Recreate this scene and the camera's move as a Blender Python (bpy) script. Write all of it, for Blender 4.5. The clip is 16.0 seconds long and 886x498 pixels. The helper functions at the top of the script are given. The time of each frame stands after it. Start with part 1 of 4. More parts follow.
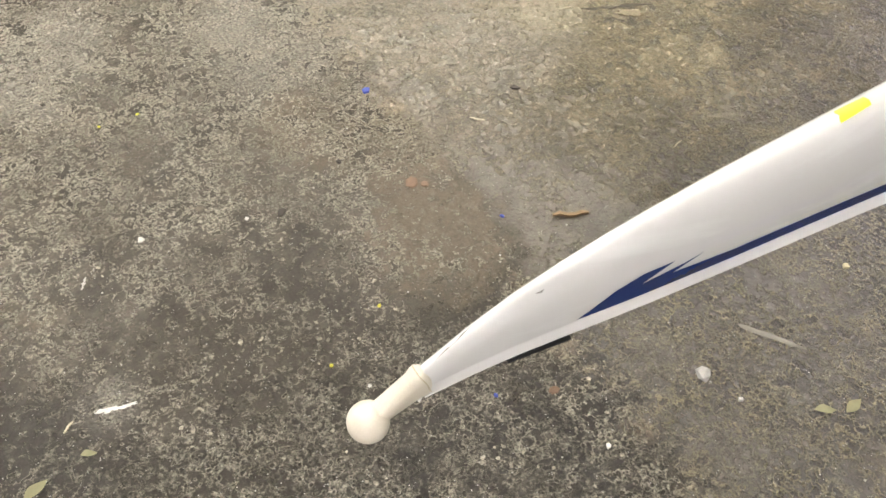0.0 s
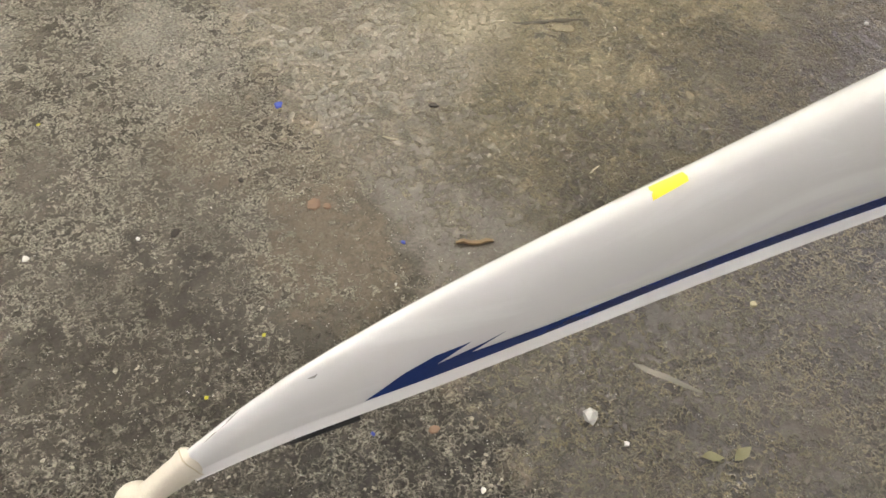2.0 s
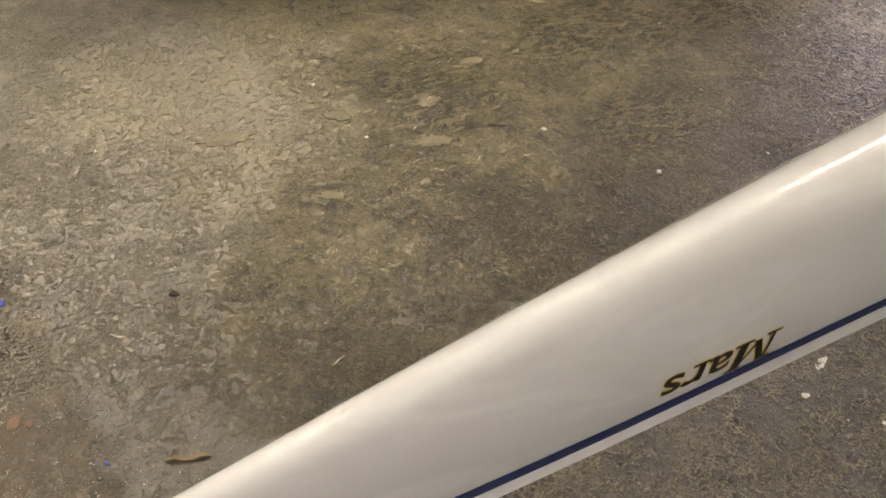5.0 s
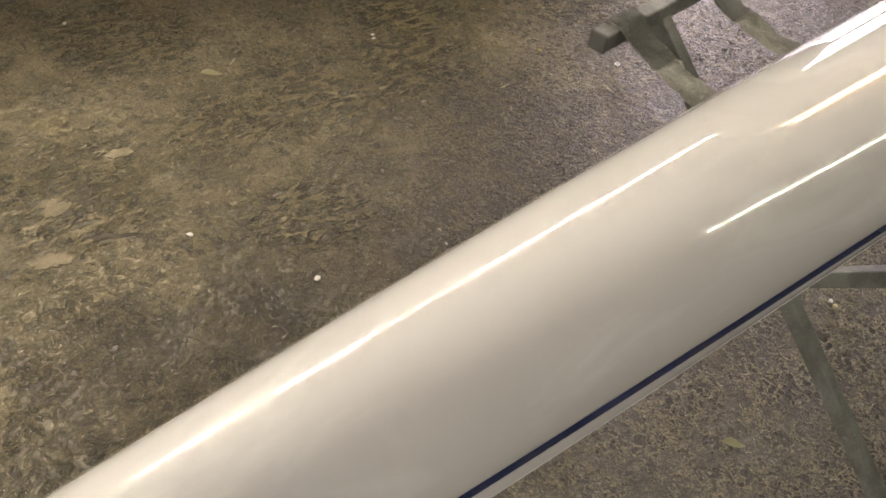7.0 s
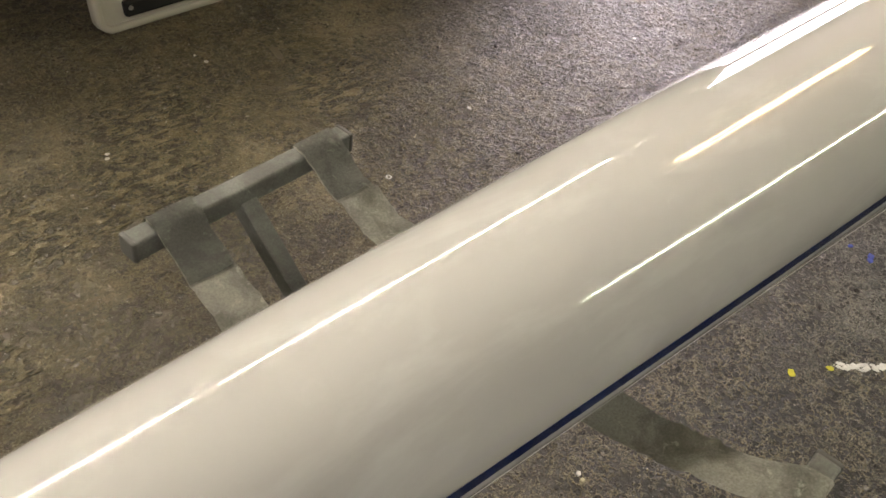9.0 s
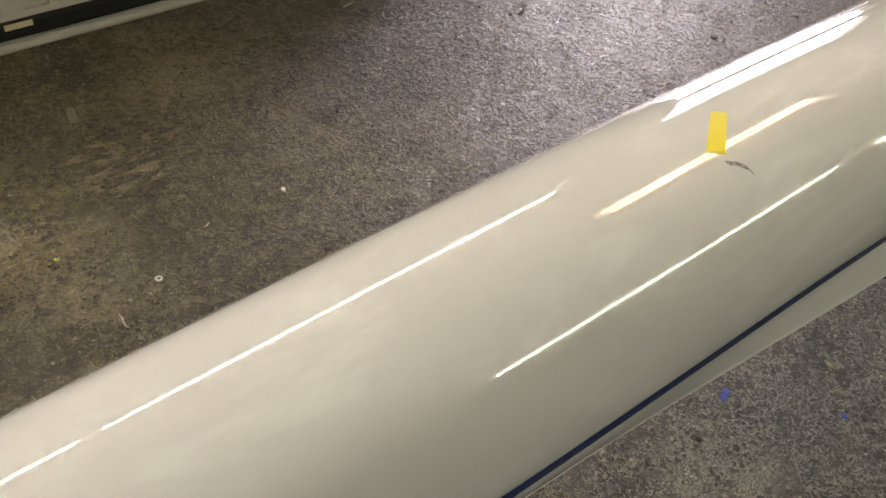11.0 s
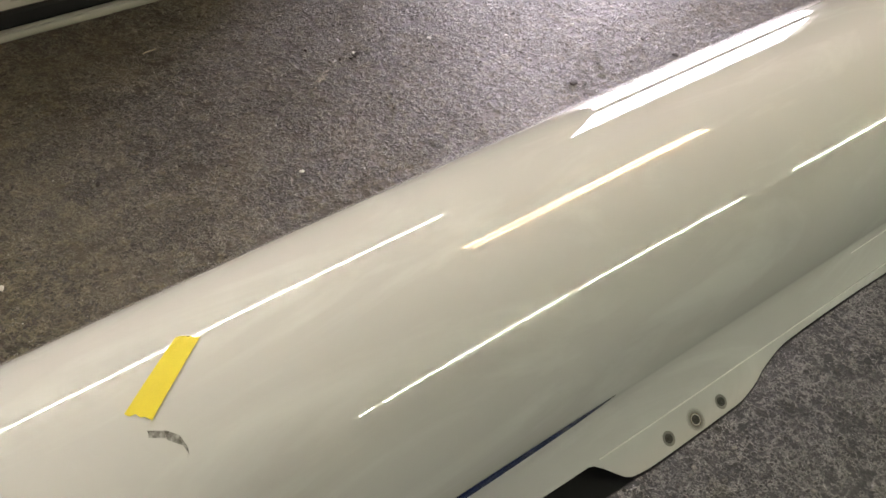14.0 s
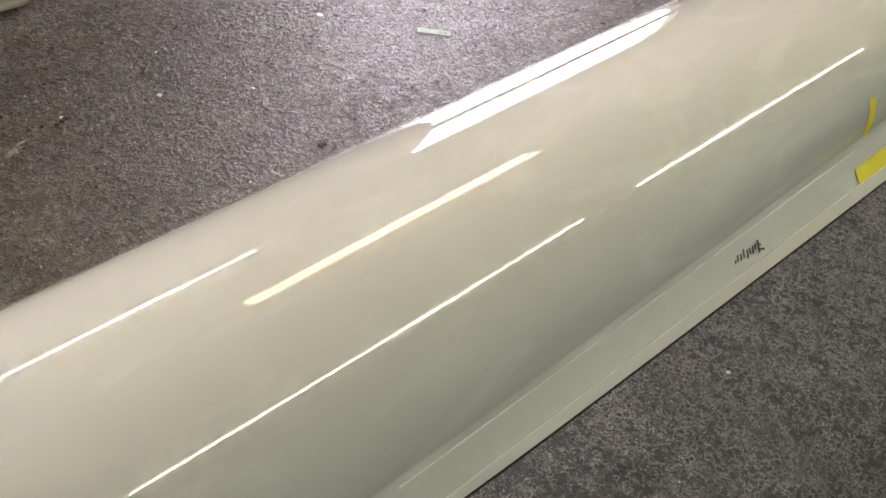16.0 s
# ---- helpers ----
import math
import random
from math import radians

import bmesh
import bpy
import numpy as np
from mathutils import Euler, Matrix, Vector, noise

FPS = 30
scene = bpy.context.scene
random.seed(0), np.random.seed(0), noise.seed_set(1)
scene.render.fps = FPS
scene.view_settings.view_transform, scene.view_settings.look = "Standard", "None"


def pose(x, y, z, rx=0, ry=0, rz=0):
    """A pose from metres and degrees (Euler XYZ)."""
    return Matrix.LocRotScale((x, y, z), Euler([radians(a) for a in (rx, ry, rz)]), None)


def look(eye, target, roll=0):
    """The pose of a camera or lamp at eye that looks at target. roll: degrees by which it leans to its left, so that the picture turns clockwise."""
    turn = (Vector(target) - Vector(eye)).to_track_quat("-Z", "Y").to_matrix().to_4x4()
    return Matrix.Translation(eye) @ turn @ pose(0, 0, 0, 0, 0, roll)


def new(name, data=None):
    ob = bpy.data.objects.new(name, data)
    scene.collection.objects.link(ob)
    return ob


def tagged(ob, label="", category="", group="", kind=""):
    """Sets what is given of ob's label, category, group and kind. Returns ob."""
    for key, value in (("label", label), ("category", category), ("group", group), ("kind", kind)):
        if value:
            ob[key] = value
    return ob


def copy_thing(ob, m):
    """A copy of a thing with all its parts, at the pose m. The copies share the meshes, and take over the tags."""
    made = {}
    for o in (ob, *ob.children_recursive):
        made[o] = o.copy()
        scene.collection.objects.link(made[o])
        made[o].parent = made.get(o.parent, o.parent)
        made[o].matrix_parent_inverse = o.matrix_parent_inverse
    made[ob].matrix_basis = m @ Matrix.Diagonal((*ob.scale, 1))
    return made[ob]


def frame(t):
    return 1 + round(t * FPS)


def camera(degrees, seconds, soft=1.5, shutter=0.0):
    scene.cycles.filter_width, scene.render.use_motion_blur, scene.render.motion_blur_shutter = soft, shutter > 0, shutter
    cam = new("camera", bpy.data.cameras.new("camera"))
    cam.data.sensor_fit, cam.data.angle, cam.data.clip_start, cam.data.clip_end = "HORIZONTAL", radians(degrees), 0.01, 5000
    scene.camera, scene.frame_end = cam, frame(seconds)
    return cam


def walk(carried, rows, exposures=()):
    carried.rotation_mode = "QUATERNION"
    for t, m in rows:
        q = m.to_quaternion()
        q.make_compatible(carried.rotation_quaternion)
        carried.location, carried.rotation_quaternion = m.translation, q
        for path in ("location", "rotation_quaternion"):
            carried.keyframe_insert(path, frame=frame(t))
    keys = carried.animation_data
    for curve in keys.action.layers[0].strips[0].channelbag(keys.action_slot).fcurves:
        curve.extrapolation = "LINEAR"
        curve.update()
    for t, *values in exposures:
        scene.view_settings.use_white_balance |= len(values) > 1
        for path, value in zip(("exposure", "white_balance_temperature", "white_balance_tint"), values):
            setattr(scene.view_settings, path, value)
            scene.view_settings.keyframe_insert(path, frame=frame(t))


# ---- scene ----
EXPOSURES = [(0, 0.65, 6300, 8), (1.5, 0.6, 6300, 8), (2, 0.30, 6300, 8), (2.5, 0.30, 6300, 8), (3.2, 0.3, 6350, 8), (5.5, -0.12, 6950, 11), (6.1, -0.05, 6950, 11), (6.5, 0.05, 6950, 11), (7.5, -0.05, 6950, 11), (9, -0.04, 6950, 9), (12.5, -0.12, 6700, 8), (14.5, -0.08, 6600, 8), (15.5, -0.14, 6520, 8), (16, -0.08, 6500, 8)]
cam = camera(51.81, 16.0, soft=1.6)
walk(cam, [
    (0, look((-0.2746, -0.4104, 1.4128), (0.2810, 0.3951, 0.2760), 6.811)),
    (0.5, look((-0.2054, -0.4109, 1.4230), (0.3242, 0.4016, 0.2788), 7.701)),
    (1, look((-0.1365, -0.4092, 1.4319), (0.3906, 0.4020, 0.2855), 8.119)),
    (1.5, look((-0.0814, -0.4134, 1.4455), (0.4527, 0.3914, 0.2979), 8.074)),
    (2, look((-0.0389, -0.4224, 1.4552), (0.5026, 0.3642, 0.2985), 8.421)),
    (2.5, look((-0.0041, -0.4142, 1.4588), (0.5393, 0.3639, 0.2972), 8.176)),
    (3, look((0.0575, -0.3805, 1.4469), (0.6068, 0.3918, 0.2842), 7.533)),
    (3.2, look((0.0861, -0.3713, 1.4457), (0.6408, 0.3990, 0.2842), 7.775)),
    (5.3, look((0.6347, -0.4468, 1.5772), (1.2667, 0.4020, 0.5141), 7.519)),
    (5.5, look((0.6957, -0.4590, 1.5777), (1.3527, 0.3760, 0.5189), 8.850)),
    (6, look((0.8655, -0.4600, 1.5738), (1.5555, 0.3380, 0.5074), 8.929)),
    (6.5, look((1.0693, -0.4238, 1.5877), (1.8110, 0.3257, 0.5209), 10.266)),
    (7, look((1.2526, -0.4179, 1.6181), (2.0209, 0.3233, 0.5644), 10.007)),
    (7.5, look((1.4820, -0.4425, 1.6465), (2.2712, 0.3059, 0.6135), 10.528)),
    (8, look((1.6916, -0.4876, 1.6800), (2.4841, 0.2708, 0.6569), 10.059)),
    (8.5, look((1.8452, -0.5129, 1.6849), (2.6460, 0.2339, 0.6597), 9.081)),
    (9, look((2.0533, -0.4934, 1.6837), (2.8642, 0.2586, 0.6703), 8.920)),
    (9.5, look((2.2646, -0.4747, 1.6733), (3.1067, 0.2643, 0.6759), 10.659)),
    (10, look((2.4319, -0.4695, 1.6834), (3.2494, 0.2886, 0.6799), 9.697)),
    (10.2, look((2.5188, -0.4740, 1.6888), (3.3297, 0.2886, 0.6833), 10.262)),
    (12.3, look((3.1199, -0.4742, 1.6761), (3.9213, 0.2849, 0.6605), 10.633)),
    (12.5, look((3.1565, -0.4725, 1.6744), (3.9573, 0.2881, 0.6594), 10.856)),
    (13, look((3.2555, -0.4619, 1.6722), (4.0437, 0.2970, 0.6461), 9.193)),
    (13.5, look((3.3919, -0.4709, 1.6823), (4.1774, 0.2919, 0.6570), 9.005)),
    (14, look((3.6021, -0.5124, 1.7141), (4.3981, 0.2432, 0.6916), 10.183)),
    (14.5, look((3.7797, -0.5610, 1.7238), (4.5979, 0.1610, 0.6945), 11.107)),
    (15, look((3.9429, -0.5639, 1.7363), (4.7889, 0.1343, 0.7132), 10.765)),
    (15.5, look((4.1429, -0.5577, 1.7456), (5.0256, 0.1238, 0.7424), 11.941)),
    (16, look((4.3204, -0.5481, 1.7478), (5.2098, 0.1154, 0.7385), 12.644)),
], EXPOSURES)

# ---- light ----
world = bpy.data.worlds.new("world")
scene.world = world
world.use_nodes = True
wn = world.node_tree.nodes
sky = wn.new("ShaderNodeTexSky")
sky.sky_type = "NISHITA"
sky.sun_disc = False
sky.sun_elevation, sky.sun_rotation = radians(35), radians(60)
world.node_tree.links.new(sky.outputs[0], wn["Background"].inputs[0])
wn["Background"].inputs[1].default_value = 0.1


def area_lamp(name, m, sx, sy, watts, color):
    data = bpy.data.lights.new(name, "AREA")
    data.shape, data.size, data.size_y, data.energy, data.color = "RECTANGLE", sx, sy, watts, color
    ob = new(name, data)
    ob.matrix_world = m
    return ob


# ---- materials ----
class Nodes:
    """A short way to wire a node material."""

    def __init__(self, name, rough=0.5, metal=0.0, spec=0.5):
        self.mat = bpy.data.materials.new(name)
        self.mat.use_nodes = True
        self.tree = self.mat.node_tree
        self.bsdf = self.tree.nodes["Principled BSDF"]
        self.bsdf.inputs["Roughness"].default_value = rough
        self.bsdf.inputs["Metallic"].default_value = metal
        self.bsdf.inputs["Specular IOR Level"].default_value = spec
        tc = self.tree.nodes.new("ShaderNodeTexCoord")
        self.coords = tc.outputs["Object"]

    def link(self, a, b):
        self.tree.links.new(a, b)

    def plug(self, value, socket):
        if hasattr(value, "is_linked") or hasattr(value, "links"):
            self.link(value, socket)
        else:
            socket.default_value = value

    def noise(self, scale, detail=3.0, rough=0.55, distort=0.0, coords=None):
        n = self.tree.nodes.new("ShaderNodeTexNoise")
        n.inputs["Scale"].default_value, n.inputs["Detail"].default_value = scale, detail
        n.inputs["Roughness"].default_value, n.inputs["Distortion"].default_value = rough, distort
        self.link(coords or self.coords, n.inputs["Vector"])
        return n.outputs["Fac"]

    def voronoi(self, scale, feature="F1", random_=1.0, coords=None, out="Distance", flat=False):
        n = self.tree.nodes.new("ShaderNodeTexVoronoi")
        n.voronoi_dimensions = "2D" if flat else "3D"
        n.feature = feature
        n.inputs["Scale"].default_value, n.inputs["Randomness"].default_value = scale, random_
        self.link(coords or self.coords, n.inputs["Vector"])
        return n.outputs[out]

    def ramp(self, fac, stops):
        n = self.tree.nodes.new("ShaderNodeValToRGB")
        e = n.color_ramp.elements
        while len(e) < len(stops):
            e.new(0.5)
        for k, (pos, col) in enumerate(stops):
            e[k].position = pos
            e[k].color = (*col, 1) if hasattr(col, "__len__") else (col, col, col, 1)
        self.link(fac, n.inputs[0])
        return n.outputs[0]

    def mix(self, fac, a, b, mode="MIX"):
        n = self.tree.nodes.new("ShaderNodeMix")
        n.data_type, n.blend_type = "RGBA", mode
        n.inputs[0].default_value = 0.5
        self.plug(fac, n.inputs[0])
        for v, k in ((a, 6), (b, 7)):
            if hasattr(v, "__len__") and not hasattr(v, "links"):
                n.inputs[k].default_value = (*v, 1) if len(v) == 3 else v
            else:
                self.link(v, n.inputs[k])
        return n.outputs[2]

    def math(self, op, a, b=0.0):
        n = self.tree.nodes.new("ShaderNodeMath")
        n.operation = op
        self.plug(a, n.inputs[0])
        self.plug(b, n.inputs[1])
        return n.outputs[0]

    def bump(self, height, strength=0.3, distance=0.002, after=None):
        n = self.tree.nodes.new("ShaderNodeBump")
        n.inputs["Strength"].default_value, n.inputs["Distance"].default_value = strength, distance
        self.link(height, n.inputs["Height"])
        if after is not None:
            self.link(after, n.inputs["Normal"])
        return n.outputs[0]

    def color(self, v):
        s = self.bsdf.inputs["Base Color"]
        if hasattr(v, "__len__") and not hasattr(v, "links"):
            s.default_value = (*v, 1)
        else:
            self.link(v, s)
        return self

    def rough(self, v):
        self.plug(v, self.bsdf.inputs["Roughness"])
        return self

    def normal(self, v):
        self.link(v, self.bsdf.inputs["Normal"])
        return self


def painted(name, col, rough=0.5, metal=0.0, vary=0.12, scale=30.0, bump=0.05, spec=0.5):
    """A surface of one colour with soft stains and a fine grain."""
    n = Nodes(name, rough, metal, spec)
    big, fine = n.noise(scale * 0.2, 3), n.noise(scale * 8, 2)
    dark = tuple(c * (1 - vary) for c in col)
    light = tuple(min(1, c * (1 + vary * 0.6)) for c in col)
    n.color(n.ramp(n.math("ADD", n.math("MULTIPLY", big, 0.7), n.math("MULTIPLY", fine, 0.3)), [(0.3, dark), (0.7, light)]))
    if bump:
        n.normal(n.bump(fine, bump, 0.001))
    return n.mat

TUBE_COLOR, TUBE_GLOW, SOUTH_GLOW, WEST_GLOW = (1.0, 0.935, 0.84), 290.0, 226.0, 600.0
SOUTH_COLOR = (0.93, 1.0, 0.78)
COOL_COLOR, BOW_GLOW = (1.0, 0.92, 0.93), 825.0
WARM_COLOR, WARM_GLOW = (1.0, 0.66, 0.32), 100.0
DOOR_COLOR, DOOR_WATTS = (0.97, 0.86, 1.0), 740.0




def floor_material():
    """Worn concrete: smooth paste, eroded pits with pale broken rims, small ring pits, tread prints, oil, rust and grains."""
    n = Nodes("worn_concrete", 0.6, 0.0, 0.6)

    def bent(scale, amount):
        wob = n.tree.nodes.new("ShaderNodeTexNoise")
        wob.inputs["Scale"].default_value, wob.inputs["Detail"].default_value = scale, 2
        n.link(n.coords, wob.inputs["Vector"])
        add_ = n.tree.nodes.new("ShaderNodeVectorMath")
        add_.operation = "MULTIPLY_ADD"
        add_.inputs[1].default_value = (amount, amount, amount)
        n.link(wob.outputs["Color"], add_.inputs[0])
        n.link(n.coords, add_.inputs[2])
        return add_.outputs[0]

    def step(v, a, b):
        """0 below a, 1 above b (or the other way round), with soft shoulders."""
        m = n.tree.nodes.new("ShaderNodeMapRange")
        m.interpolation_type = "SMOOTHSTEP"
        flip = a > b
        m.inputs["From Min"].default_value, m.inputs["From Max"].default_value = min(a, b), max(a, b)
        m.inputs["To Min"].default_value, m.inputs["To Max"].default_value = (1, 0) if flip else (0, 1)
        n.link(v, m.inputs["Value"])
        return m.outputs["Result"]

    def mul(a, *rest):
        for b in rest:
            a = n.math("MULTIPLY", a, b)
        return a

    def add(a, *rest):
        for b in rest:
            a = n.math("ADD", a, b)
        return a

    def sub(a, b):
        return n.math("SUBTRACT", a, b)

    def rest_of(a):
        return n.math("SUBTRACT", 1.0, a)

    axis = n.tree.nodes.new("ShaderNodeSeparateXYZ")
    n.link(n.coords, axis.inputs[0])
    patch, cloud, mott = n.noise(2.2, 5, 0.62, 0.4), n.noise(5.2, 5, 0.66, 0.3), n.noise(19, 4, 0.62)
    small, fine = n.noise(150, 3, 0.65), n.noise(400, 2, 0.6)
    along = add(axis.outputs[0], mul(sub(patch, 0.5), 0.5), mul(sub(mott, 0.5), 0.34), mul(sub(small, 0.5), 0.10))
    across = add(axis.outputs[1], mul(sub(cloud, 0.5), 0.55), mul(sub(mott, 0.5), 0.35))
    # the pours: a broken old slab, a trowelled one, a trodden one, a porous one and a coarse one
    north = step(across, 0.22, 0.55)
    old = step(along, 0.60, 0.46)
    trowelled = mul(rest_of(old), north, step(along, 1.45, 0.95))
    trodden = mul(step(sub(along, mul(step(across, 0.85, 1.4), 0.50)), 0.68, 1.10), step(along, 3.0, 2.3))
    porous = mul(step(along, 2.3, 3.0), step(along, 4.7, 3.7))
    coarse = step(along, 3.6, 4.7)
    # eroded pits, thick in some places and few in others
    swirl = bent(26, 0.020)
    ruin = n.noise(7.1, 5, 0.66, 0.3)
    field = n.noise(60, 5, 0.66, 0.7, swirl)
    # worm-like broken edges where the skin of the slab has flaked away
    flake = n.noise(34, 4, 0.58, 0.0, swirl)
    edge = step(n.math("ABSOLUTE", sub(flake, 0.545)), 0.046, 0.014)
    flaked = step(flake, 0.545, 0.575)
    lump = n.noise(60, 3, 0.6, 0.0, swirl)
    rough_here = add(mul(old, 0.55), mul(rest_of(north), 0.8), mul(trowelled, 0.35), mul(trodden, 0.6), mul(porous, 0.8), mul(coarse, 1.0))
    rough_here = mul(n.math("MINIMUM", rough_here, 1.0), step(ruin, 0.34, 0.58))
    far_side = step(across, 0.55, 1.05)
    dense = add(mul(old, add(0.30, mul(far_side, 0.62))), mul(rest_of(north), 0.52), mul(trodden, north, 0.46), mul(porous, north, 0.30), mul(coarse, north, 0.26))
    dense = add(dense, mul(sub(cloud, 0.5), 3.6), mul(sub(patch, 0.5), 1.6), mul(trowelled, add(0.10, mul(far_side, 0.30))))
    deep = sub(field, sub(0.665, mul(dense, 0.15)))
    pit = step(deep, 0.0, 0.022)
    rim_ = mul(step(deep, -0.105, -0.015), rest_of(pit))
    # small round pits with raised rings
    ring_at = bent(70, 0.010)
    cell, dice = n.voronoi(52, "F1", 1.0, ring_at, "Distance", True), n.voronoi(52, "F1", 1.0, ring_at, "Color", True)
    often = add(mul(porous, 0.95), mul(coarse, 0.55), mul(rest_of(north), 0.45), mul(trodden, 0.35), mul(old, 0.25))
    size = mul(n.math("MULTIPLY", sub(dice, 0.30), 0.75), often, step(add(ruin, mul(sub(mott, 0.5), 0.5)), 0.36, 0.60))
    ring_d = sub(cell, size)
    hole = mul(step(ring_d, 0.03, -0.04), step(size, 0.04, 0.10))
    ring = mul(step(ring_d, 0.17, 0.06), rest_of(hole), step(size, 0.02, 0.07))
    # short ridges printed by treads, in patches
    def prints(turn, shift, scale):
        mp = n.tree.nodes.new("ShaderNodeMapping")
        mp.inputs["Rotation"].default_value[2] = radians(turn)
        n.link(bent(9, 0.05), mp.inputs["Vector"])
        w = n.tree.nodes.new("ShaderNodeTexWave")
        w.inputs["Scale"].default_value, w.inputs["Distortion"].default_value = scale, 5.0
        w.inputs["Detail"].default_value, w.inputs["Detail Scale"].default_value = 2.0, 3.0
        n.link(mp.outputs[0], w.inputs["Vector"])
        mp2 = n.tree.nodes.new("ShaderNodeMapping")
        mp2.inputs["Location"].default_value = (shift, shift * 1.7, 0)
        n.link(n.coords, mp2.inputs["Vector"])
        where = step(n.noise(4.6, 3, 0.5, 0.2, mp2.outputs[0]), 0.575, 0.65)
        return mul(step(w.outputs["Fac"], 0.42, 0.62), where, step(n.noise(48, 2, 0.5, 0.0, mp2.outputs[0]), 0.40, 0.52))

    # near tones darker and far ones paler: uneven light put into the colour
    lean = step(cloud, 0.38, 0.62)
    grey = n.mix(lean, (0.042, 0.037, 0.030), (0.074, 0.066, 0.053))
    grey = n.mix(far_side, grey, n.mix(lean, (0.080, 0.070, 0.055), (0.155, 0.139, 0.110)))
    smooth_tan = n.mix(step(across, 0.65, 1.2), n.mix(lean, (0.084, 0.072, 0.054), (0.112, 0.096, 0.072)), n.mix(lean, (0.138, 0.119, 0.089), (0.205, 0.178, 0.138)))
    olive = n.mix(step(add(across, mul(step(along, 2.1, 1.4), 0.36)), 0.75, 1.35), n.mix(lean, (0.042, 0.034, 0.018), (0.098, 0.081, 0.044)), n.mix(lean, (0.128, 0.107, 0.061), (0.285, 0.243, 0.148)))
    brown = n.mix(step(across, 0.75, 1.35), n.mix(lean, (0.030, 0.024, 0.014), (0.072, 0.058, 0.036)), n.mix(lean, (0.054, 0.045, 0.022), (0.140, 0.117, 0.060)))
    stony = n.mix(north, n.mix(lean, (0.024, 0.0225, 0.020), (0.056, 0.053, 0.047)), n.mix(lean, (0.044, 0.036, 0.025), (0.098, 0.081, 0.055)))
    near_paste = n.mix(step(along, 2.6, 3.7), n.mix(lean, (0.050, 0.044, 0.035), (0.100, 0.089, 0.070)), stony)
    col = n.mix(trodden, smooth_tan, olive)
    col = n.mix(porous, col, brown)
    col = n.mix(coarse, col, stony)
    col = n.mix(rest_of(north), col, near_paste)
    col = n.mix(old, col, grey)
    # pale middle and far side: a paler floor and missing light, both in colour
    pale_far = mul(step(across, 0.75, 1.5), step(along, 1.9, 0.6), add(0.4, mul(step(small, 0.36, 0.62), 0.6)))
    col = n.mix(mul(pale_far, add(0.05, mul(step(n.noise(11, 5, 0.7), 0.42, 0.62), 0.22))), col, (0.42, 0.375, 0.285))
    col = n.mix(1.0, col, n.ramp(mott, [(0.32, 0.76), (0.68, 1.24)]), "MULTIPLY")
    # the old slab is darker towards its near side, in mottled patches
    near_dark = mul(old, step(across, 0.58, 0.08), step(add(mott, mul(sub(cloud, 0.5), 0.8)), 0.66, 0.40))
    col = n.mix(mul(near_dark, 0.70), col, (0.024, 0.022, 0.020))
    oil = n.ramp(n.noise(1.9, 5, 0.65, 0.8), [(0.50, 0.0), (0.66, 0.75)])
    oil = mul(oil, rest_of(mul(step(along, 0.45, 0.75), step(along, 2.1, 1.7))))
    col = n.mix(oil, col, n.mix(1.0, col, (0.60, 0.58, 0.57), "MULTIPLY"))
    rust = n.ramp(n.noise(3.1, 4, 0.6, 0.2), [(0.57, 0.0), (0.74, 0.55)])
    col = n.mix(rust, col, n.mix(1.0, col, (1.06, 0.88, 0.60), "MULTIPLY"))
    pale_tops = n.mix(old, n.mix(coarse, (0.26, 0.222, 0.135), (0.34, 0.315, 0.275)), (0.36, 0.335, 0.28))
    # the joint of two pours
    seam = mul(step(n.math("ABSOLUTE", add(axis.outputs[0], mul(sub(cloud, 0.5), 0.30), -0.52)), 0.030, 0.004), step(mott, 0.40, 0.60))
    col = n.mix(mul(seam, 0.45), col, (0.26, 0.205, 0.14))
    # old spills and scabs with ragged outlines
    def spot(x, y, radius, out=1.0):
        dx, dy = sub(axis.outputs[0], x), mul(sub(axis.outputs[1], y), out)
        d = n.math("SQRT", add(mul(dx, dx), mul(dy, dy)))
        return step(add(d, mul(sub(mott, 0.5), radius * 1.5), mul(sub(cloud, 0.5), radius * 1.8)), radius * 1.15, radius * 0.55)
    def spots(rows):
        m = None
        for row in rows:
            m = spot(*row) if m is None else n.math("MAXIMUM", m, spot(*row))
        return m
    # old sole prints set in the paste
    soles = spots(((2.54, 1.42, 0.20), (2.24, 1.42, 0.19), (2.22, 0.98, 0.16), (2.16, 1.97, 0.25), (1.76, 1.37, 0.21), (3.62, 1.55, 0.21), (3.03, 1.73, 0.22), (2.85, 1.42, 0.20)))
    long_way = n.tree.nodes.new("ShaderNodeMapping")
    long_way.inputs["Scale"].default_value = (0.42, 1.0, 1.0)
    n.link(bent(20, 0.016), long_way.inputs["Vector"])
    bars = n.noise(54, 1.5, 0.5, 0.0, long_way.outputs[0])
    sole = mul(soles, step(bars, 0.47, 0.55))
    sunk = mul(soles, rest_of(sole))
    tread = mul(n.math("MAXIMUM", prints(62, 3.1, 15.0), prints(-28, 8.4, 17.0)), add(mul(trodden, north, 0.9), mul(porous, north, 0.8), mul(trowelled, 0.25)))
    scab = mul(spots(((4.235, -0.113, 0.150), (-0.159, 1.506, 0.20), (0.375, 1.394, 0.22), (-0.284, 0.531, 0.07))), step(small, 0.30, 0.56))
    col = n.mix(mul(scab, 0.50), col, (0.33, 0.31, 0.265))
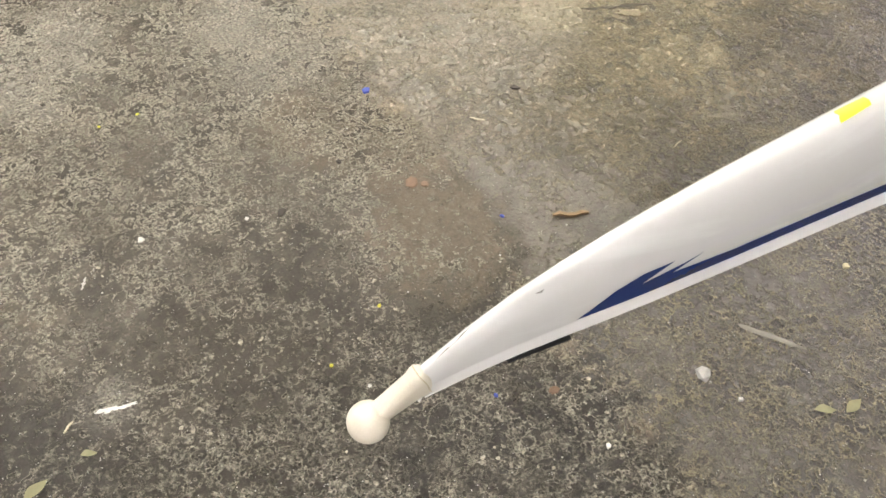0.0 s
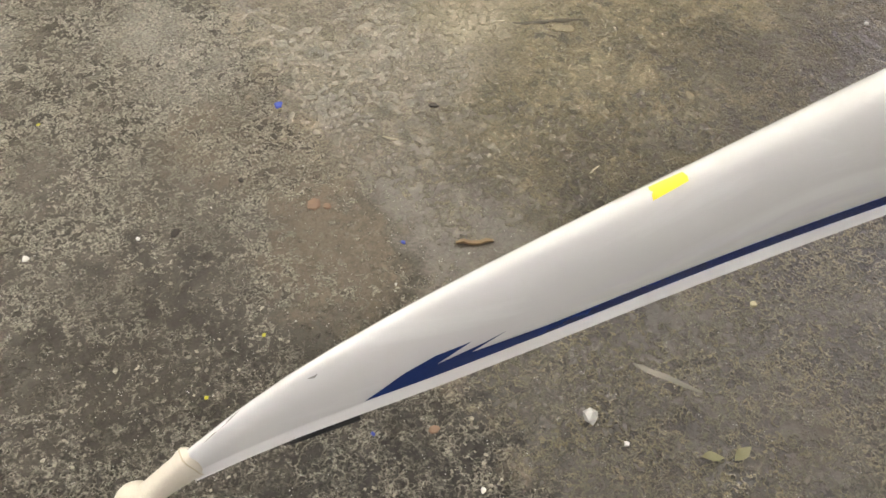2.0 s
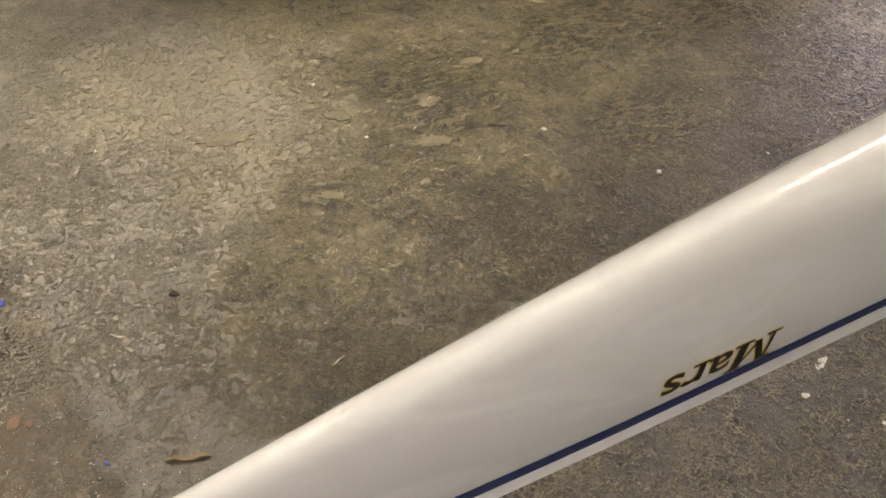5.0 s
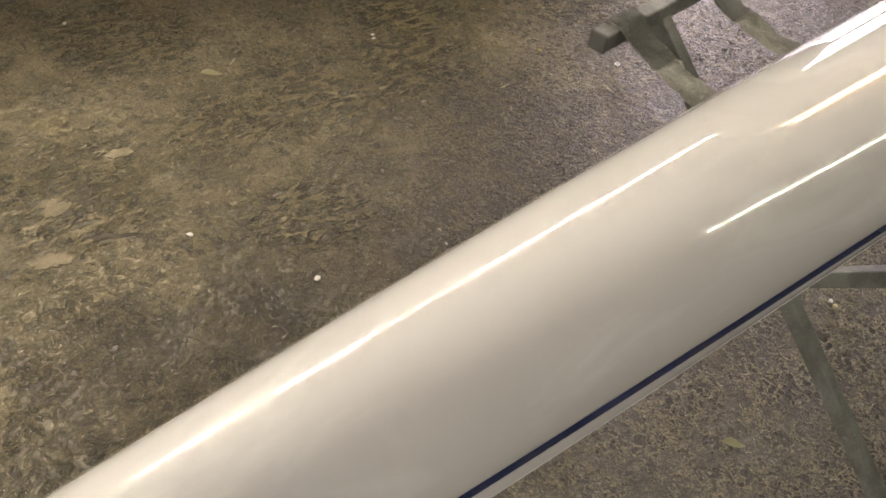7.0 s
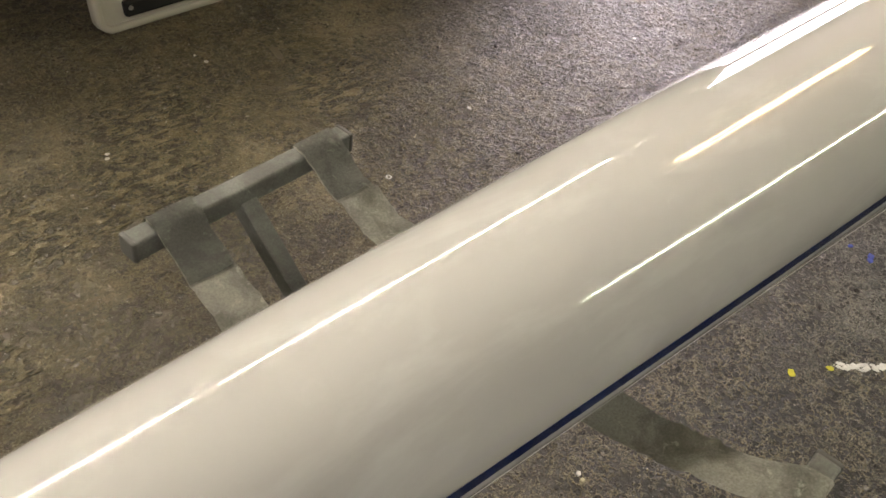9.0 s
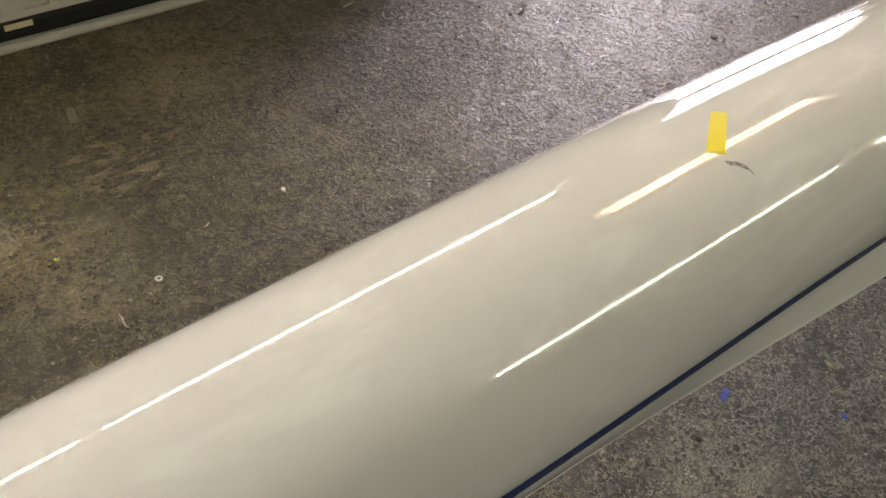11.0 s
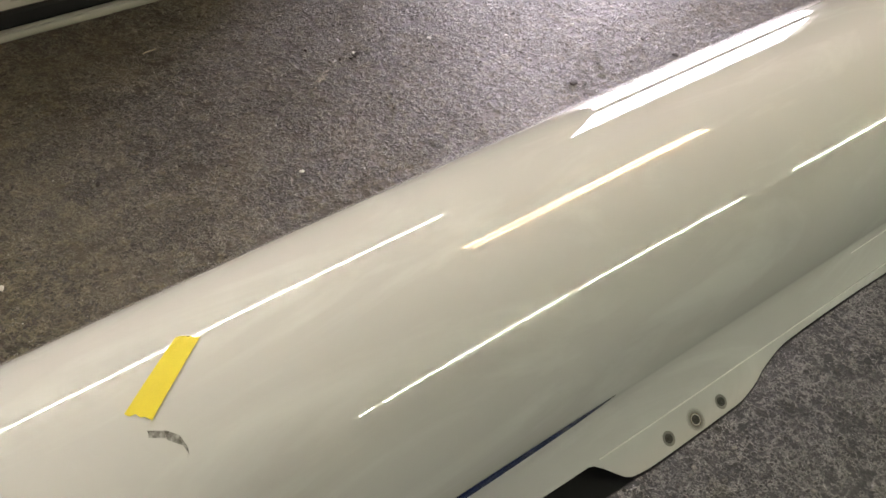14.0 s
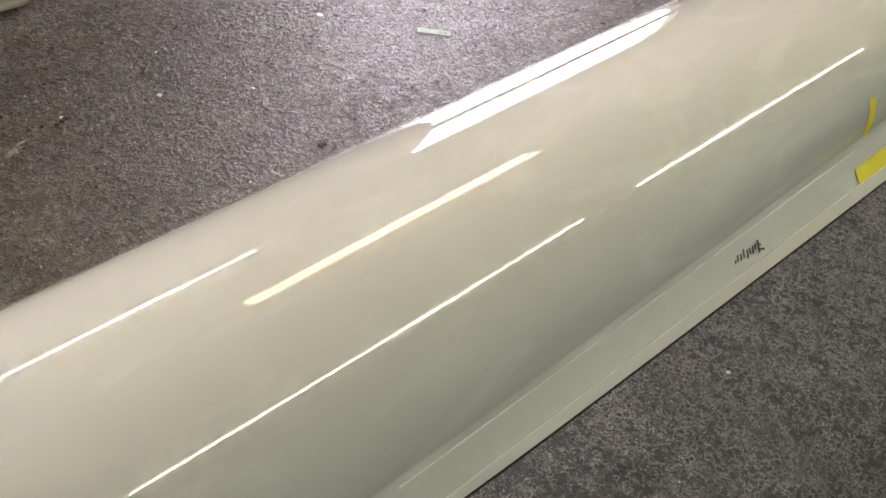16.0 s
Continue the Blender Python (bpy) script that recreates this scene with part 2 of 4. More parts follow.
    gilt = spots(((3.901, 1.870, 0.17), (1.457, 1.427, 0.19), (1.687, 1.323, 0.14), (1.289, 1.605, 0.20), (3.30, 1.25, 0.22), (3.58, 1.58, 0.15), (1.15, 1.25, 0.24), (1.45, 1.80, 0.28), (0.95, 1.70, 0.24)))
    col = n.mix(mul(gilt, 0.50), col, (0.27, 0.230, 0.143))
    bare = spots(((0.40, 0.62, 0.17), (0.46, 0.90, 0.16), (0.30, 1.05, 0.12)))
    col = n.mix(mul(bare, 0.62), col, (0.150, 0.124, 0.088))
    spill = spots(((4.243, 1.475, 0.06), (3.699, 2.063, 0.16), (4.053, -0.39, 0.22), (-0.39, 0.454, 0.18), (3.45, 0.78, 0.12), (4.22, 1.44, 0.05)))
    col = n.mix(mul(spill, 0.72), col, (0.028, 0.025, 0.021))
    # dark patches: shade by table and boat put into the colour, plus dirty spots
    shade_dirt = spots(((3.62, 1.30, 0.30), (3.46, 1.75, 0.24), (2.90, 0.75, 0.30), (2.55, 0.62, 0.24), (2.98, 1.05, 0.24), (1.62, 0.85, 0.20), (1.85, 0.65, 0.18), (-0.08, 0.45, 0.26)))
    col = n.mix(mul(shade_dirt, 0.48), col, (0.034, 0.028, 0.019))
    # lows between the lumps darkened, tops paled: relief shading put into the colour
    col = n.mix(mul(rough_here, step(lump, 0.54, 0.40), 0.55), col, (0.030, 0.026, 0.021))
    col = n.mix(mul(rough_here, step(lump, 0.54, 0.66), 0.30), col, pale_tops)
    # hand-sized swells of harder paste on the porous slab, tops pale olive, hollows dark
    swell = n.noise(30, 4, 0.62, 0.0, swirl)
    trod_on = mul(north, n.math("MINIMUM", add(porous, mul(coarse, 0.6), mul(trodden, 0.4)), 1.0))
    col = n.mix(mul(trod_on, step(swell, 0.52, 0.62), add(0.15, mul(step(small, 0.40, 0.60), 0.35))), col, (0.250, 0.212, 0.120))
    col = n.mix(mul(trod_on, step(swell, 0.46, 0.36), 0.45), col, (0.036, 0.030, 0.017))
    # broken rims, rings, dirty pits; their contrast is partly relief shading in the colour
    pale = n.mix(old, n.mix(coarse, (0.29, 0.248, 0.150), (0.34, 0.32, 0.285)), (0.38, 0.35, 0.285))
    worn_edge = step(small, 0.36, 0.58)
    hard = n.math("MINIMUM", add(mul(old, 1.4), 0.30, mul(trowelled, 0.35), mul(rest_of(north), 0.50), mul(porous, 0.30), mul(coarse, 0.15)), 1.4)
    hard = mul(hard, add(0.35, mul(step(n.noise(7.5, 4, 0.6), 0.36, 0.62), 0.65)), rest_of(mul(near_dark, 0.40)), rest_of(mul(old, rest_of(far_side), 0.30)))
    col = n.mix(mul(rim_, hard, add(0.30, mul(worn_edge, 0.60))), col, pale)
    col = n.mix(mul(ring, hard, add(0.22, mul(worn_edge, 0.55))), col, pale)
    col = n.mix(mul(tread, 0.40), col, pale)
    col = n.mix(mul(sole, 0.50), col, (0.27, 0.228, 0.128))
    col = n.mix(mul(sunk, 0.55), col, (0.034, 0.028, 0.017))
    flaking = mul(n.math("MINIMUM", add(mul(rest_of(north), 0.9), mul(coarse, 0.75), mul(porous, 0.9), mul(trodden, 0.85)), 1.0), step(add(ruin, mul(sub(mott, 0.5), 0.7)), 0.38, 0.56))
    col = n.mix(mul(flaking, edge, add(0.16, mul(worn_edge, 0.45), mul(rest_of(north), 0.30))), col, pale)
    col = n.mix(mul(flaking, flaked, 0.70), col, (0.034, 0.029, 0.024))
    col = n.mix(mul(pit, add(0.12, mul(hard, 0.48))), col, (0.032, 0.028, 0.023))
    col = n.mix(mul(hole, add(0.35, mul(hard, 0.55))), col, (0.030, 0.026, 0.021))
    col = n.mix(1.0, col, n.ramp(small, [(0.34, 0.80), (0.50, 1.0), (0.66, 1.24)]), "MULTIPLY")
    col = n.mix(1.0, col, n.ramp(fine, [(0.34, 0.85), (0.66, 1.15)]), "MULTIPLY")
    spark = n.ramp(n.voronoi(190, "F1", 1.0), [(0.12, 1.0), (0.22, 0.0)])
    keep = n.ramp(n.noise(60, 3), [(0.56, 0.0), (0.61, 1.0)])
    col = n.mix(mul(spark, keep), col, (0.68, 0.66, 0.62))
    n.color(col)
    worn_away = n.math("MINIMUM", add(mul(porous, 0.7), coarse), 1.0)
    n.link(sub(0.68, add(mul(old, 0.46), mul(worn_away, 0.24))), n.bsdf.inputs["Specular IOR Level"])
    n.rough(add(n.ramp(small, [(0.35, 0.56), (0.55, 0.46), (0.75, 0.38)]), mul(pit, 0.25), mul(hole, 0.25), mul(spill, -0.06), mul(old, 0.26), mul(flaking, edge, -0.16), mul(worn_away, -0.07)))
    h = add(mul(step(deep, -0.01, 0.05), -1.3), mul(rim_, 0.45), mul(hole, -1.1), mul(ring, 0.60), mul(tread, 1.1))
    h = add(h, mul(mott, 1.3), mul(lump, add(0.25, mul(rough_here, 0.7))), mul(small, add(0.22, mul(rough_here, 0.22))), mul(fine, 0.08))
    h = add(h, mul(flaking, edge, 1.3), mul(flaking, flaked, -1.0))
    h = add(h, mul(trod_on, swell, 0.9), mul(sole, 2.6))
    n.normal(n.bump(h, 1.0, 0.0056))
    return n.mat


FLOOR = floor_material()


def gelcoat_material():
    """Polished white gelcoat, sharply glossy; faint pale wisps along the hull paint hazy reflections."""
    n = Nodes("white_gelcoat", 0.008, 0.0, 0.25)
    n.bsdf.inputs["Coat Weight"].default_value, n.bsdf.inputs["Coat Roughness"].default_value = 1.0, 0.008
    mp = n.tree.nodes.new("ShaderNodeMapping")
    mp.inputs["Scale"].default_value = (2.2, 8.0, 8.0)
    mp.inputs["Rotation"].default_value[2] = radians(-9)
    n.link(n.coords, mp.inputs["Vector"])
    big, wisp = n.noise(1.2, 3), n.noise(1.0, 5, 0.58, 1.8, mp.outputs[0])
    base = n.ramp(big, [(0.3, (0.575, 0.567, 0.54)), (0.7, (0.61, 0.602, 0.578))])
    n.color(n.mix(n.ramp(wisp, [(0.51, 0.0), (0.68, 0.50)]), base, (0.72, 0.725, 0.69)))
    n.normal(n.bump(n.noise(5, 2), 0.010, 0.002))
    return n.mat


GELCOAT = gelcoat_material()
NAVY = painted("navy_stripe_paint", (0.008, 0.023, 0.105), 0.12, 0, 0.15, 20, 0.0)
BEAD = painted("highlight_white_edge", (0.86, 0.85, 0.80), 0.15, 0, 0.04, 30, 0.0)
RUBBER = painted("cream_rubber", (0.58, 0.53, 0.43), 0.6, 0, 0.15, 60, 0.1)
BLACK = painted("black_plastic", (0.010, 0.010, 0.010), 0.6, 0, 0.3, 40, 0.1, 0.2)
YELLOW = painted("yellow_tape", (0.75, 0.62, 0.03), 0.55, 0, 0.1, 80, 0.2)


def worn(name, col, dirt, rough, weave=0.0):
    """Old paint or webbing with dark stains, pale rubbed spots and, for webbing, a woven grain."""
    n = Nodes(name, rough)
    stain, rub, grain = n.noise(14, 5, 0.65, 0.4), n.noise(38, 5, 0.7, 0.6), n.noise(300, 2)
    c = n.mix(n.ramp(stain, [(0.44, 0.0), (0.62, 0.8)]), col, dirt)
    c = n.mix(n.ramp(rub, [(0.60, 0.0), (0.68, 0.55)]), c, tuple(min(1, v * 1.8) for v in col))
    c = n.mix(1.0, c, n.ramp(grain, [(0.3, 0.8), (0.7, 1.2)]), "MULTIPLY")
    n.color(c)
    if weave:
        w = n.tree.nodes.new("ShaderNodeTexWave")
        w.inputs["Scale"].default_value = 160
        n.link(n.coords, w.inputs["Vector"])
        n.normal(n.bump(w.outputs["Fac"], weave, 0.001, n.bump(stain, 0.5, 0.01)))
    else:
        n.normal(n.bump(rub, 0.25, 0.002))
    return n.mat


GREY_STEEL = worn("grey_painted_steel", (0.145, 0.150, 0.135), (0.075, 0.075, 0.064), 0.55)
WEBBING = worn("grey_webbing", (0.38, 0.375, 0.32), (0.17, 0.17, 0.14), 0.85, 0.35)
SHADED_WEBBING = worn("shaded_webbing", (0.17, 0.172, 0.148), (0.085, 0.085, 0.072), 0.85, 0.35)
CAP = painted("grey_cap_plastic", (0.085, 0.085, 0.075), 0.6, 0, 0.3, 60, 0.2)
STEEL = painted("bolt_steel", (0.35, 0.34, 0.31), 0.35, 0.9, 0.3, 80, 0.1)
ZINC = painted("bright_zinc", (0.70, 0.69, 0.66), 0.45, 0.3, 0.1, 80, 0.05)
RUST_CHIP = painted("rusty_orange_stone", (0.205, 0.128, 0.082), 0.8, 0, 0.35, 90, 0.4)
RESIN = painted("white_table_plastic", (0.42, 0.40, 0.33), 0.5, 0, 0.12, 40, 0.2)
WALL = painted("dull_painted_block", (0.13, 0.135, 0.115), 0.8, 0, 0.3, 6, 0.3)
CEILING = painted("dull_ceiling_board", (0.25, 0.22, 0.18), 0.8, 0, 0.15, 6, 0.2)

GOLD = painted("gold_edge_paint", (0.50, 0.34, 0.05), 0.35, 0, 0.1, 60, 0.0)
INK = painted("black_lettering", (0.010, 0.009, 0.009), 0.3, 0, 0.2, 60, 0.0)
SCUFF = painted("grey_scuff", (0.20, 0.19, 0.17), 0.6, 0, 0.5, 200, 0.2)
GRIME = painted("brown_grime", (0.42, 0.37, 0.26), 0.5, 0, 0.25, 150, 0.1)
BLUE_CHIP = painted("blue_plastic", (0.05, 0.08, 0.42), 0.5, 0, 0.2, 80, 0.1)
YELLOW_CHIP = painted("yellow_paint_fleck", (0.62, 0.56, 0.05), 0.6, 0, 0.2, 80, 0.1)
WHITE_CHIP = painted("white_fleck", (0.72, 0.70, 0.66), 0.6, 0, 0.15, 120, 0.2)
PAPER = painted("soiled_paper", (0.46, 0.45, 0.42), 0.8, 0, 0.3, 90, 0.3)
PLASTER = painted("dull_plaster", (0.36, 0.33, 0.28), 0.8, 0, 0.25, 120, 0.3)
SEAM = painted("open_seam_dirt", (0.070, 0.059, 0.042), 0.85, 0, 0.4, 120, 0.4)
PLATE = worn("golden_crust", (0.205, 0.172, 0.108), (0.12, 0.098, 0.058), 0.7)
SCAR = painted("scraped_concrete", (0.19, 0.175, 0.145), 0.8, 0, 0.35, 120, 0.4)
DARK_CHIP = painted("dark_fleck", (0.030, 0.024, 0.018), 0.8, 0, 0.3, 120, 0.3)
CREAM_CHIP = painted("cream_fleck", (0.50, 0.45, 0.28), 0.7, 0, 0.2, 120, 0.2)
WOOD_CHIP = painted("pale_splinter_wood", (0.56, 0.50, 0.37), 0.8, 0, 0.3, 150, 0.3)
TWIG_GREY = painted("grey_twig", (0.17, 0.145, 0.11), 0.85, 0, 0.3, 150, 0.3)
BARK_CHIP = painted("brown_bark", (0.27, 0.185, 0.095), 0.85, 0, 0.4, 150, 0.4)
LEAF = painted("dry_olive_leaf", (0.40, 0.38, 0.22), 0.7, 0, 0.25, 120, 0.2)
GREEN_TAPE = painted("pale_green_tape", (0.45, 0.60, 0.50), 0.6, 0, 0.15, 60, 0.2)
CARD = painted("dull_brown_card", (0.15, 0.128, 0.092), 0.8, 0, 0.2, 60, 0.2)
DARK_WALL = painted("dark_block_wall", (0.24, 0.23, 0.215), 0.85, 0, 0.35, 6, 0.3)
HOUSING = painted("grey_lamp_housing", (0.30, 0.30, 0.29), 0.5, 0, 0.1, 20, 0.05)


def glowing(name, col, strength):
    n = Nodes(name, 0.5)
    n.color((0.8, 0.8, 0.8))
    n.bsdf.inputs["Emission Color"].default_value = (*col, 1)
    n.bsdf.inputs["Emission Strength"].default_value = strength
    return n.mat


TUBE = glowing("lit_fluorescent_tube", TUBE_COLOR, TUBE_GLOW)
SOUTH_TUBE = glowing("lit_worn_tube", SOUTH_COLOR, SOUTH_GLOW)
ADDED_BOW_TUBE = glowing("added_bow_tube", COOL_COLOR, BOW_GLOW)
WEST_TUBE = glowing("unseen_west_tube", TUBE_COLOR, WEST_GLOW)
MIDDLE_TUBE = glowing("lit_dimmer_tube", TUBE_COLOR, 560.0)
WARM_TUBE = glowing("lit_warm_lamp", WARM_COLOR, WARM_GLOW)



def ring_stain():
    """A brown ring that fades outwards."""
    n = Nodes("brown_ring_stain", 0.4)
    n.color((0.16, 0.12, 0.05))
    d = n.tree.nodes.new("ShaderNodeVectorMath")
    d.operation = "LENGTH"
    n.link(n.coords, d.inputs[0])
    fade = n.ramp(n.math("ADD", n.math("MULTIPLY", d.outputs["Value"], 62.0), n.math("MULTIPLY", n.math("SUBTRACT", n.noise(400, 2), 0.5), 0.2)), [(0.42, 0.80), (0.70, 0.45), (0.98, 0.0)])
    n.link(fade, n.bsdf.inputs["Alpha"])
    return n.mat


RING, FAINT = ring_stain(), SCUFF
BOLT_DARK = painted("dark_bolt_recess", (0.040, 0.036, 0.028), 0.45, 0.3, 0.4, 200, 0.3)


def grit_material():
    n = Nodes("loose_grit", 0.8)
    g = n.tree.nodes.new("ShaderNodeNewGeometry")
    n.color(n.ramp(g.outputs["Random Per Island"], [(0.0, (0.05, 0.045, 0.04)), (0.45, (0.16, 0.14, 0.11)), (0.75, (0.34, 0.31, 0.25)), (1.0, (0.7, 0.68, 0.63))]))
    return n.mat


GRIT = grit_material()


# ---- building helpers ----
def part(name, bm, material, parent=None, label="", smooth=False, m=None):
    mesh = bpy.data.meshes.new(name)
    bmesh.ops.recalc_face_normals(bm, faces=bm.faces)
    bm.to_mesh(mesh)
    bm.free()
    mesh.materials.append(material)
    if smooth:
        mesh.polygons.foreach_set("use_smooth", [True] * len(mesh.polygons))
    ob = new(name, mesh)
    if m is not None:
        ob.matrix_world = m
    if parent is not None:
        ob.parent = parent
    return tagged(ob, label)


def empty(name, x, y, z, label, category, group=""):
    ob = new(name)
    ob.empty_display_size = 0.1
    ob.matrix_world = pose(x, y, z)
    return tagged(ob, label, category, group)


def box(x0, x1, y0, y1, z0, z1, bevel=0.0, segs=2):
    bm = bmesh.new()
    bmesh.ops.create_cube(bm, size=1)
    for v in bm.verts:
        v.co = ((x0 + x1) / 2 + v.co.x * (x1 - x0), (y0 + y1) / 2 + v.co.y * (y1 - y0), (z0 + z1) / 2 + v.co.z * (z1 - z0))
    if bevel:
        bmesh.ops.bevel(bm, geom=bm.edges[:], offset=bevel, segments=segs, affect="EDGES", profile=0.5)
    return bm


def bar(a, b, w, h, bevel=0.003, up=(0, 0, 1)):
    """A square tube from a to b, w across and h deep."""
    a, b = Vector(a), Vector(b)
    d = (b - a).normalized()
    side = d.cross(Vector(up)).normalized()
    top = side.cross(d)
    bm = box(0, (b - a).length, -w / 2, w / 2, -h / 2, h / 2, bevel)
    m = Matrix((d, -side, top)).transposed().to_4x4()
    m.translation = a
    bm.transform(m)
    return bm


def cylinder(r, h, segs=24, bevel=0.0):
    bm = bmesh.new()
    bmesh.ops.create_cone(bm, cap_ends=True, segments=segs, radius1=r, radius2=r, depth=h)
    if bevel:
        bmesh.ops.bevel(bm, geom=[e for e in bm.edges if abs(e.verts[0].co.z - e.verts[1].co.z) < 1e-6], offset=bevel, segments=2, affect="EDGES")
    return bm


def grid_mesh(rows, close=False):
    """A quad sheet through rows of points."""
    bm = bmesh.new()
    vs = [[bm.verts.new(p) for p in row] for row in rows]
    for a, b in zip(vs, vs[1:]):
        for k in range(len(a) - (0 if close else 1)):
            j = (k + 1) % len(a)
            bm.faces.new((a[k], a[j], b[j], b[k]))
    return bm


def curve_fit(xs, ys):
    """A monotone cubic through a few stations."""
    xs, ys = np.array(xs, float), np.array(ys, float)
    h, d = np.diff(xs), np.diff(ys) / np.diff(xs)
    m = np.r_[d[0], [0 if a * b <= 0 else 3 * (p + q) / ((2 * q + p) / a + (q + 2 * p) / b) for a, b, p, q in zip(d, d[1:], h, h[1:])], d[-1]]

    def at(x):
        k = int(np.clip(np.searchsorted(xs, x) - 1, 0, len(h) - 1))
        t = (x - xs[k]) / h[k]
        return float((2 * t**3 - 3 * t**2 + 1) * ys[k] + (t**3 - 2 * t**2 + t) * h[k] * m[k] + (3 * t**2 - 2 * t**3) * ys[k + 1] + (t**3 - t**2) * h[k] * m[k + 1])

    return at


# ---- the room ----
X0, X1, Y0, Y1, TOP = -4.0, 15.0, -4.2, 4.5, 4.15
DOOR_X0, DOOR_X1, DOOR_Z = 8.60, 11.95, 3.2
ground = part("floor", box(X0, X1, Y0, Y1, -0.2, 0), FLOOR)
tagged(ground, "worn stained concrete workshop floor with pitted patches", "floor", kind="structure")
for nm, dims in (("wall_north", (X0, DOOR_X0, Y1, Y1 + 0.2, 0, TOP)), ("wall_north", (DOOR_X1, X1, Y1, Y1 + 0.2, 0, TOP)),
                 ("wall_north", (DOOR_X0, DOOR_X1, Y1, Y1 + 0.2, DOOR_Z, TOP)), ("wall_south", (X0, X1, Y0 - 0.2, Y0, 0, TOP)),
                 ("wall_west", (X0 - 0.2, X0, Y0 - 0.2, Y1 + 0.2, 0, TOP)), ("wall_east", (X1, X1 + 0.2, Y0 - 0.2, Y1 + 0.2, 0, TOP))):
    tagged(part(nm, box(*dims), WALL), "plain dull painted workshop wall", "wall", kind="structure")
tagged(part("ceiling", box(X0 - 0.2, X1 + 0.2, Y0 - 0.2, Y1 + 0.4, TOP, TOP + 0.15), CEILING), "dull grey boarded workshop ceiling", "ceiling", kind="structure")
# unseen partition, added to block lamp light; its sloped top softens the shadow
bm = box(0.95, 5.62, 2.60, 2.75, 0, 1.0)
for v in bm.verts:
    if v.co.z > 0.5:
        v.co.z = 1.5 if v.co.x < 2 else 2.95
tagged(part("added_partition", bm, DARK_WALL), "unseen partition wall added to shade the floor by the table", "wall", kind="structure")
tagged(part("ground_outside", box(DOOR_X0 - 6, DOOR_X1 + 6, Y1 + 0.2, Y1 + 12, -0.2, -0.01), FLOOR), "concrete yard outside the open doorway", "ground", kind="structure")
# rails across the open doorway
gate = empty("doorway_gate", 10.35, Y1 + 0.1, 0, "steel rail gate standing across the open doorway", "gate")
for z0, z1 in ((1.28, 1.80), (0.78, 0.98)):
    part("rail", box(DOOR_X0, DOOR_X1, Y1 + 0.03, Y1 + 0.07, z0, z1, 0.008), HOUSING, gate).matrix_parent_inverse = gate.matrix_world.inverted()
for x in (DOOR_X0 + 0.03, DOOR_X1 - 0.07):
    part("post", box(x, x + 0.04, Y1 + 0.075, Y1 + 0.115, 0, 2.15, 0.004), GREY_STEEL, gate).matrix_parent_inverse = gate.matrix_world.inverted()


def under(ob, parent):
    ob.parent = parent
    ob.matrix_parent_inverse = parent.matrix_world.inverted()
    return ob


def ceiling_light(x0, x1, y, z, tubes, radius, material, label, apart=(0.0,)):
    """A strip light: tubes end to end, in one row or in two side by side."""
    lamp = empty("ceiling_light", (x0 + x1) / 2, y, TOP, label, "ceiling light", "strip lights under the ceiling")
    wide = max(apart) + 0.025
    under(part("housing", box(x0 - 0.02, x1 + 0.02, y - wide, y + wide, z + 0.06, TOP, 0.006), HOUSING), lamp)
    step = (x1 - x0) / tubes
    for row in apart:
        for k in range(tubes):
            bm = cylinder(radius, step - 0.012, 10)
            bm.transform(pose(x0 + step * (k + 0.5), y + row, z, 0, 90, 0))
            under(part("tube", bm, material, smooth=True), lamp)
    for k in range(tubes + 1):
        x = x0 + step * k
        under(part("lampholder", box(x - 0.005, x + 0.005, y - wide + 0.011, y + wide - 0.011, z - 0.012, z + 0.061), HOUSING), lamp)


LONG = "long grey strip light with lit fluorescent tubes"
# unseen: first light extends the north row, fourth is added to brighten the bow
for x0, x1, y, tube in ((-4.0, -0.45, 3.5, WEST_TUBE), (-0.35, 3.25, 3.5, MIDDLE_TUBE), (3.40, 6.86, 3.5, TUBE), (-3.95, -0.75, -2.4, ADDED_BOW_TUBE), (5.20, 8.62, -2.4, SOUTH_TUBE), (9.20, 12.62, -2.4, SOUTH_TUBE)):
    ceiling_light(x0, x1, y, 4.0, 2, 0.012, tube, LONG)
ceiling_light(6.05, 8.12, 1.30, 4.0, 1, 0.011, WARM_TUBE, "warm yellow strip light with two lit tubes side by side", (-0.085, 0.085))

# ---- the boat ----
LENGTH = 13.0
MID = 6.5


def mirrored(at):
    return lambda s: at(s if s <= MID else max(0.0, LENGTH - s))


STATIONS = [0, 0.09, 0.25, 0.6, 1.1, 1.8, 2.6, 3.4, 4.2, 5.0, 6.5]
crease_y = mirrored(curve_fit(STATIONS, [0.0095, 0.0155, 0.027, 0.043, 0.083, 0.128, 0.163, 0.1854, 0.197, 0.2134, 0.2225]))
crease_z = mirrored(curve_fit(STATIONS, [0.6330, 0.6495, 0.66, 0.683, 0.717, 0.766, 0.8103, 0.838, 0.864, 0.8726, 0.876]))
keel_z = mirrored(curve_fit(STATIONS, [0.658, 0.7125, 0.761, 0.8185, 0.884, 0.933, 0.9645, 1.0035, 1.0405, 1.0555, 1.075]))
fullness = mirrored(curve_fit(STATIONS, [2.1, 2.2, 2.18, 2.35, 1.98, 2.14, 2.26, 2.24, 2.14, 2.1, 2.6]))
ridge_y = mirrored(curve_fit(STATIONS, [0.0112, 0.0183, 0.031, 0.05, 0.088, 0.13, 0.157, 0.18, 0.229, 0.25, 0.285]))
ridge_z = mirrored(curve_fit(STATIONS, [0.6195, 0.6376, 0.649, 0.671, 0.705, 0.748, 0.785, 0.803, 0.815, 0.826, 0.828]))
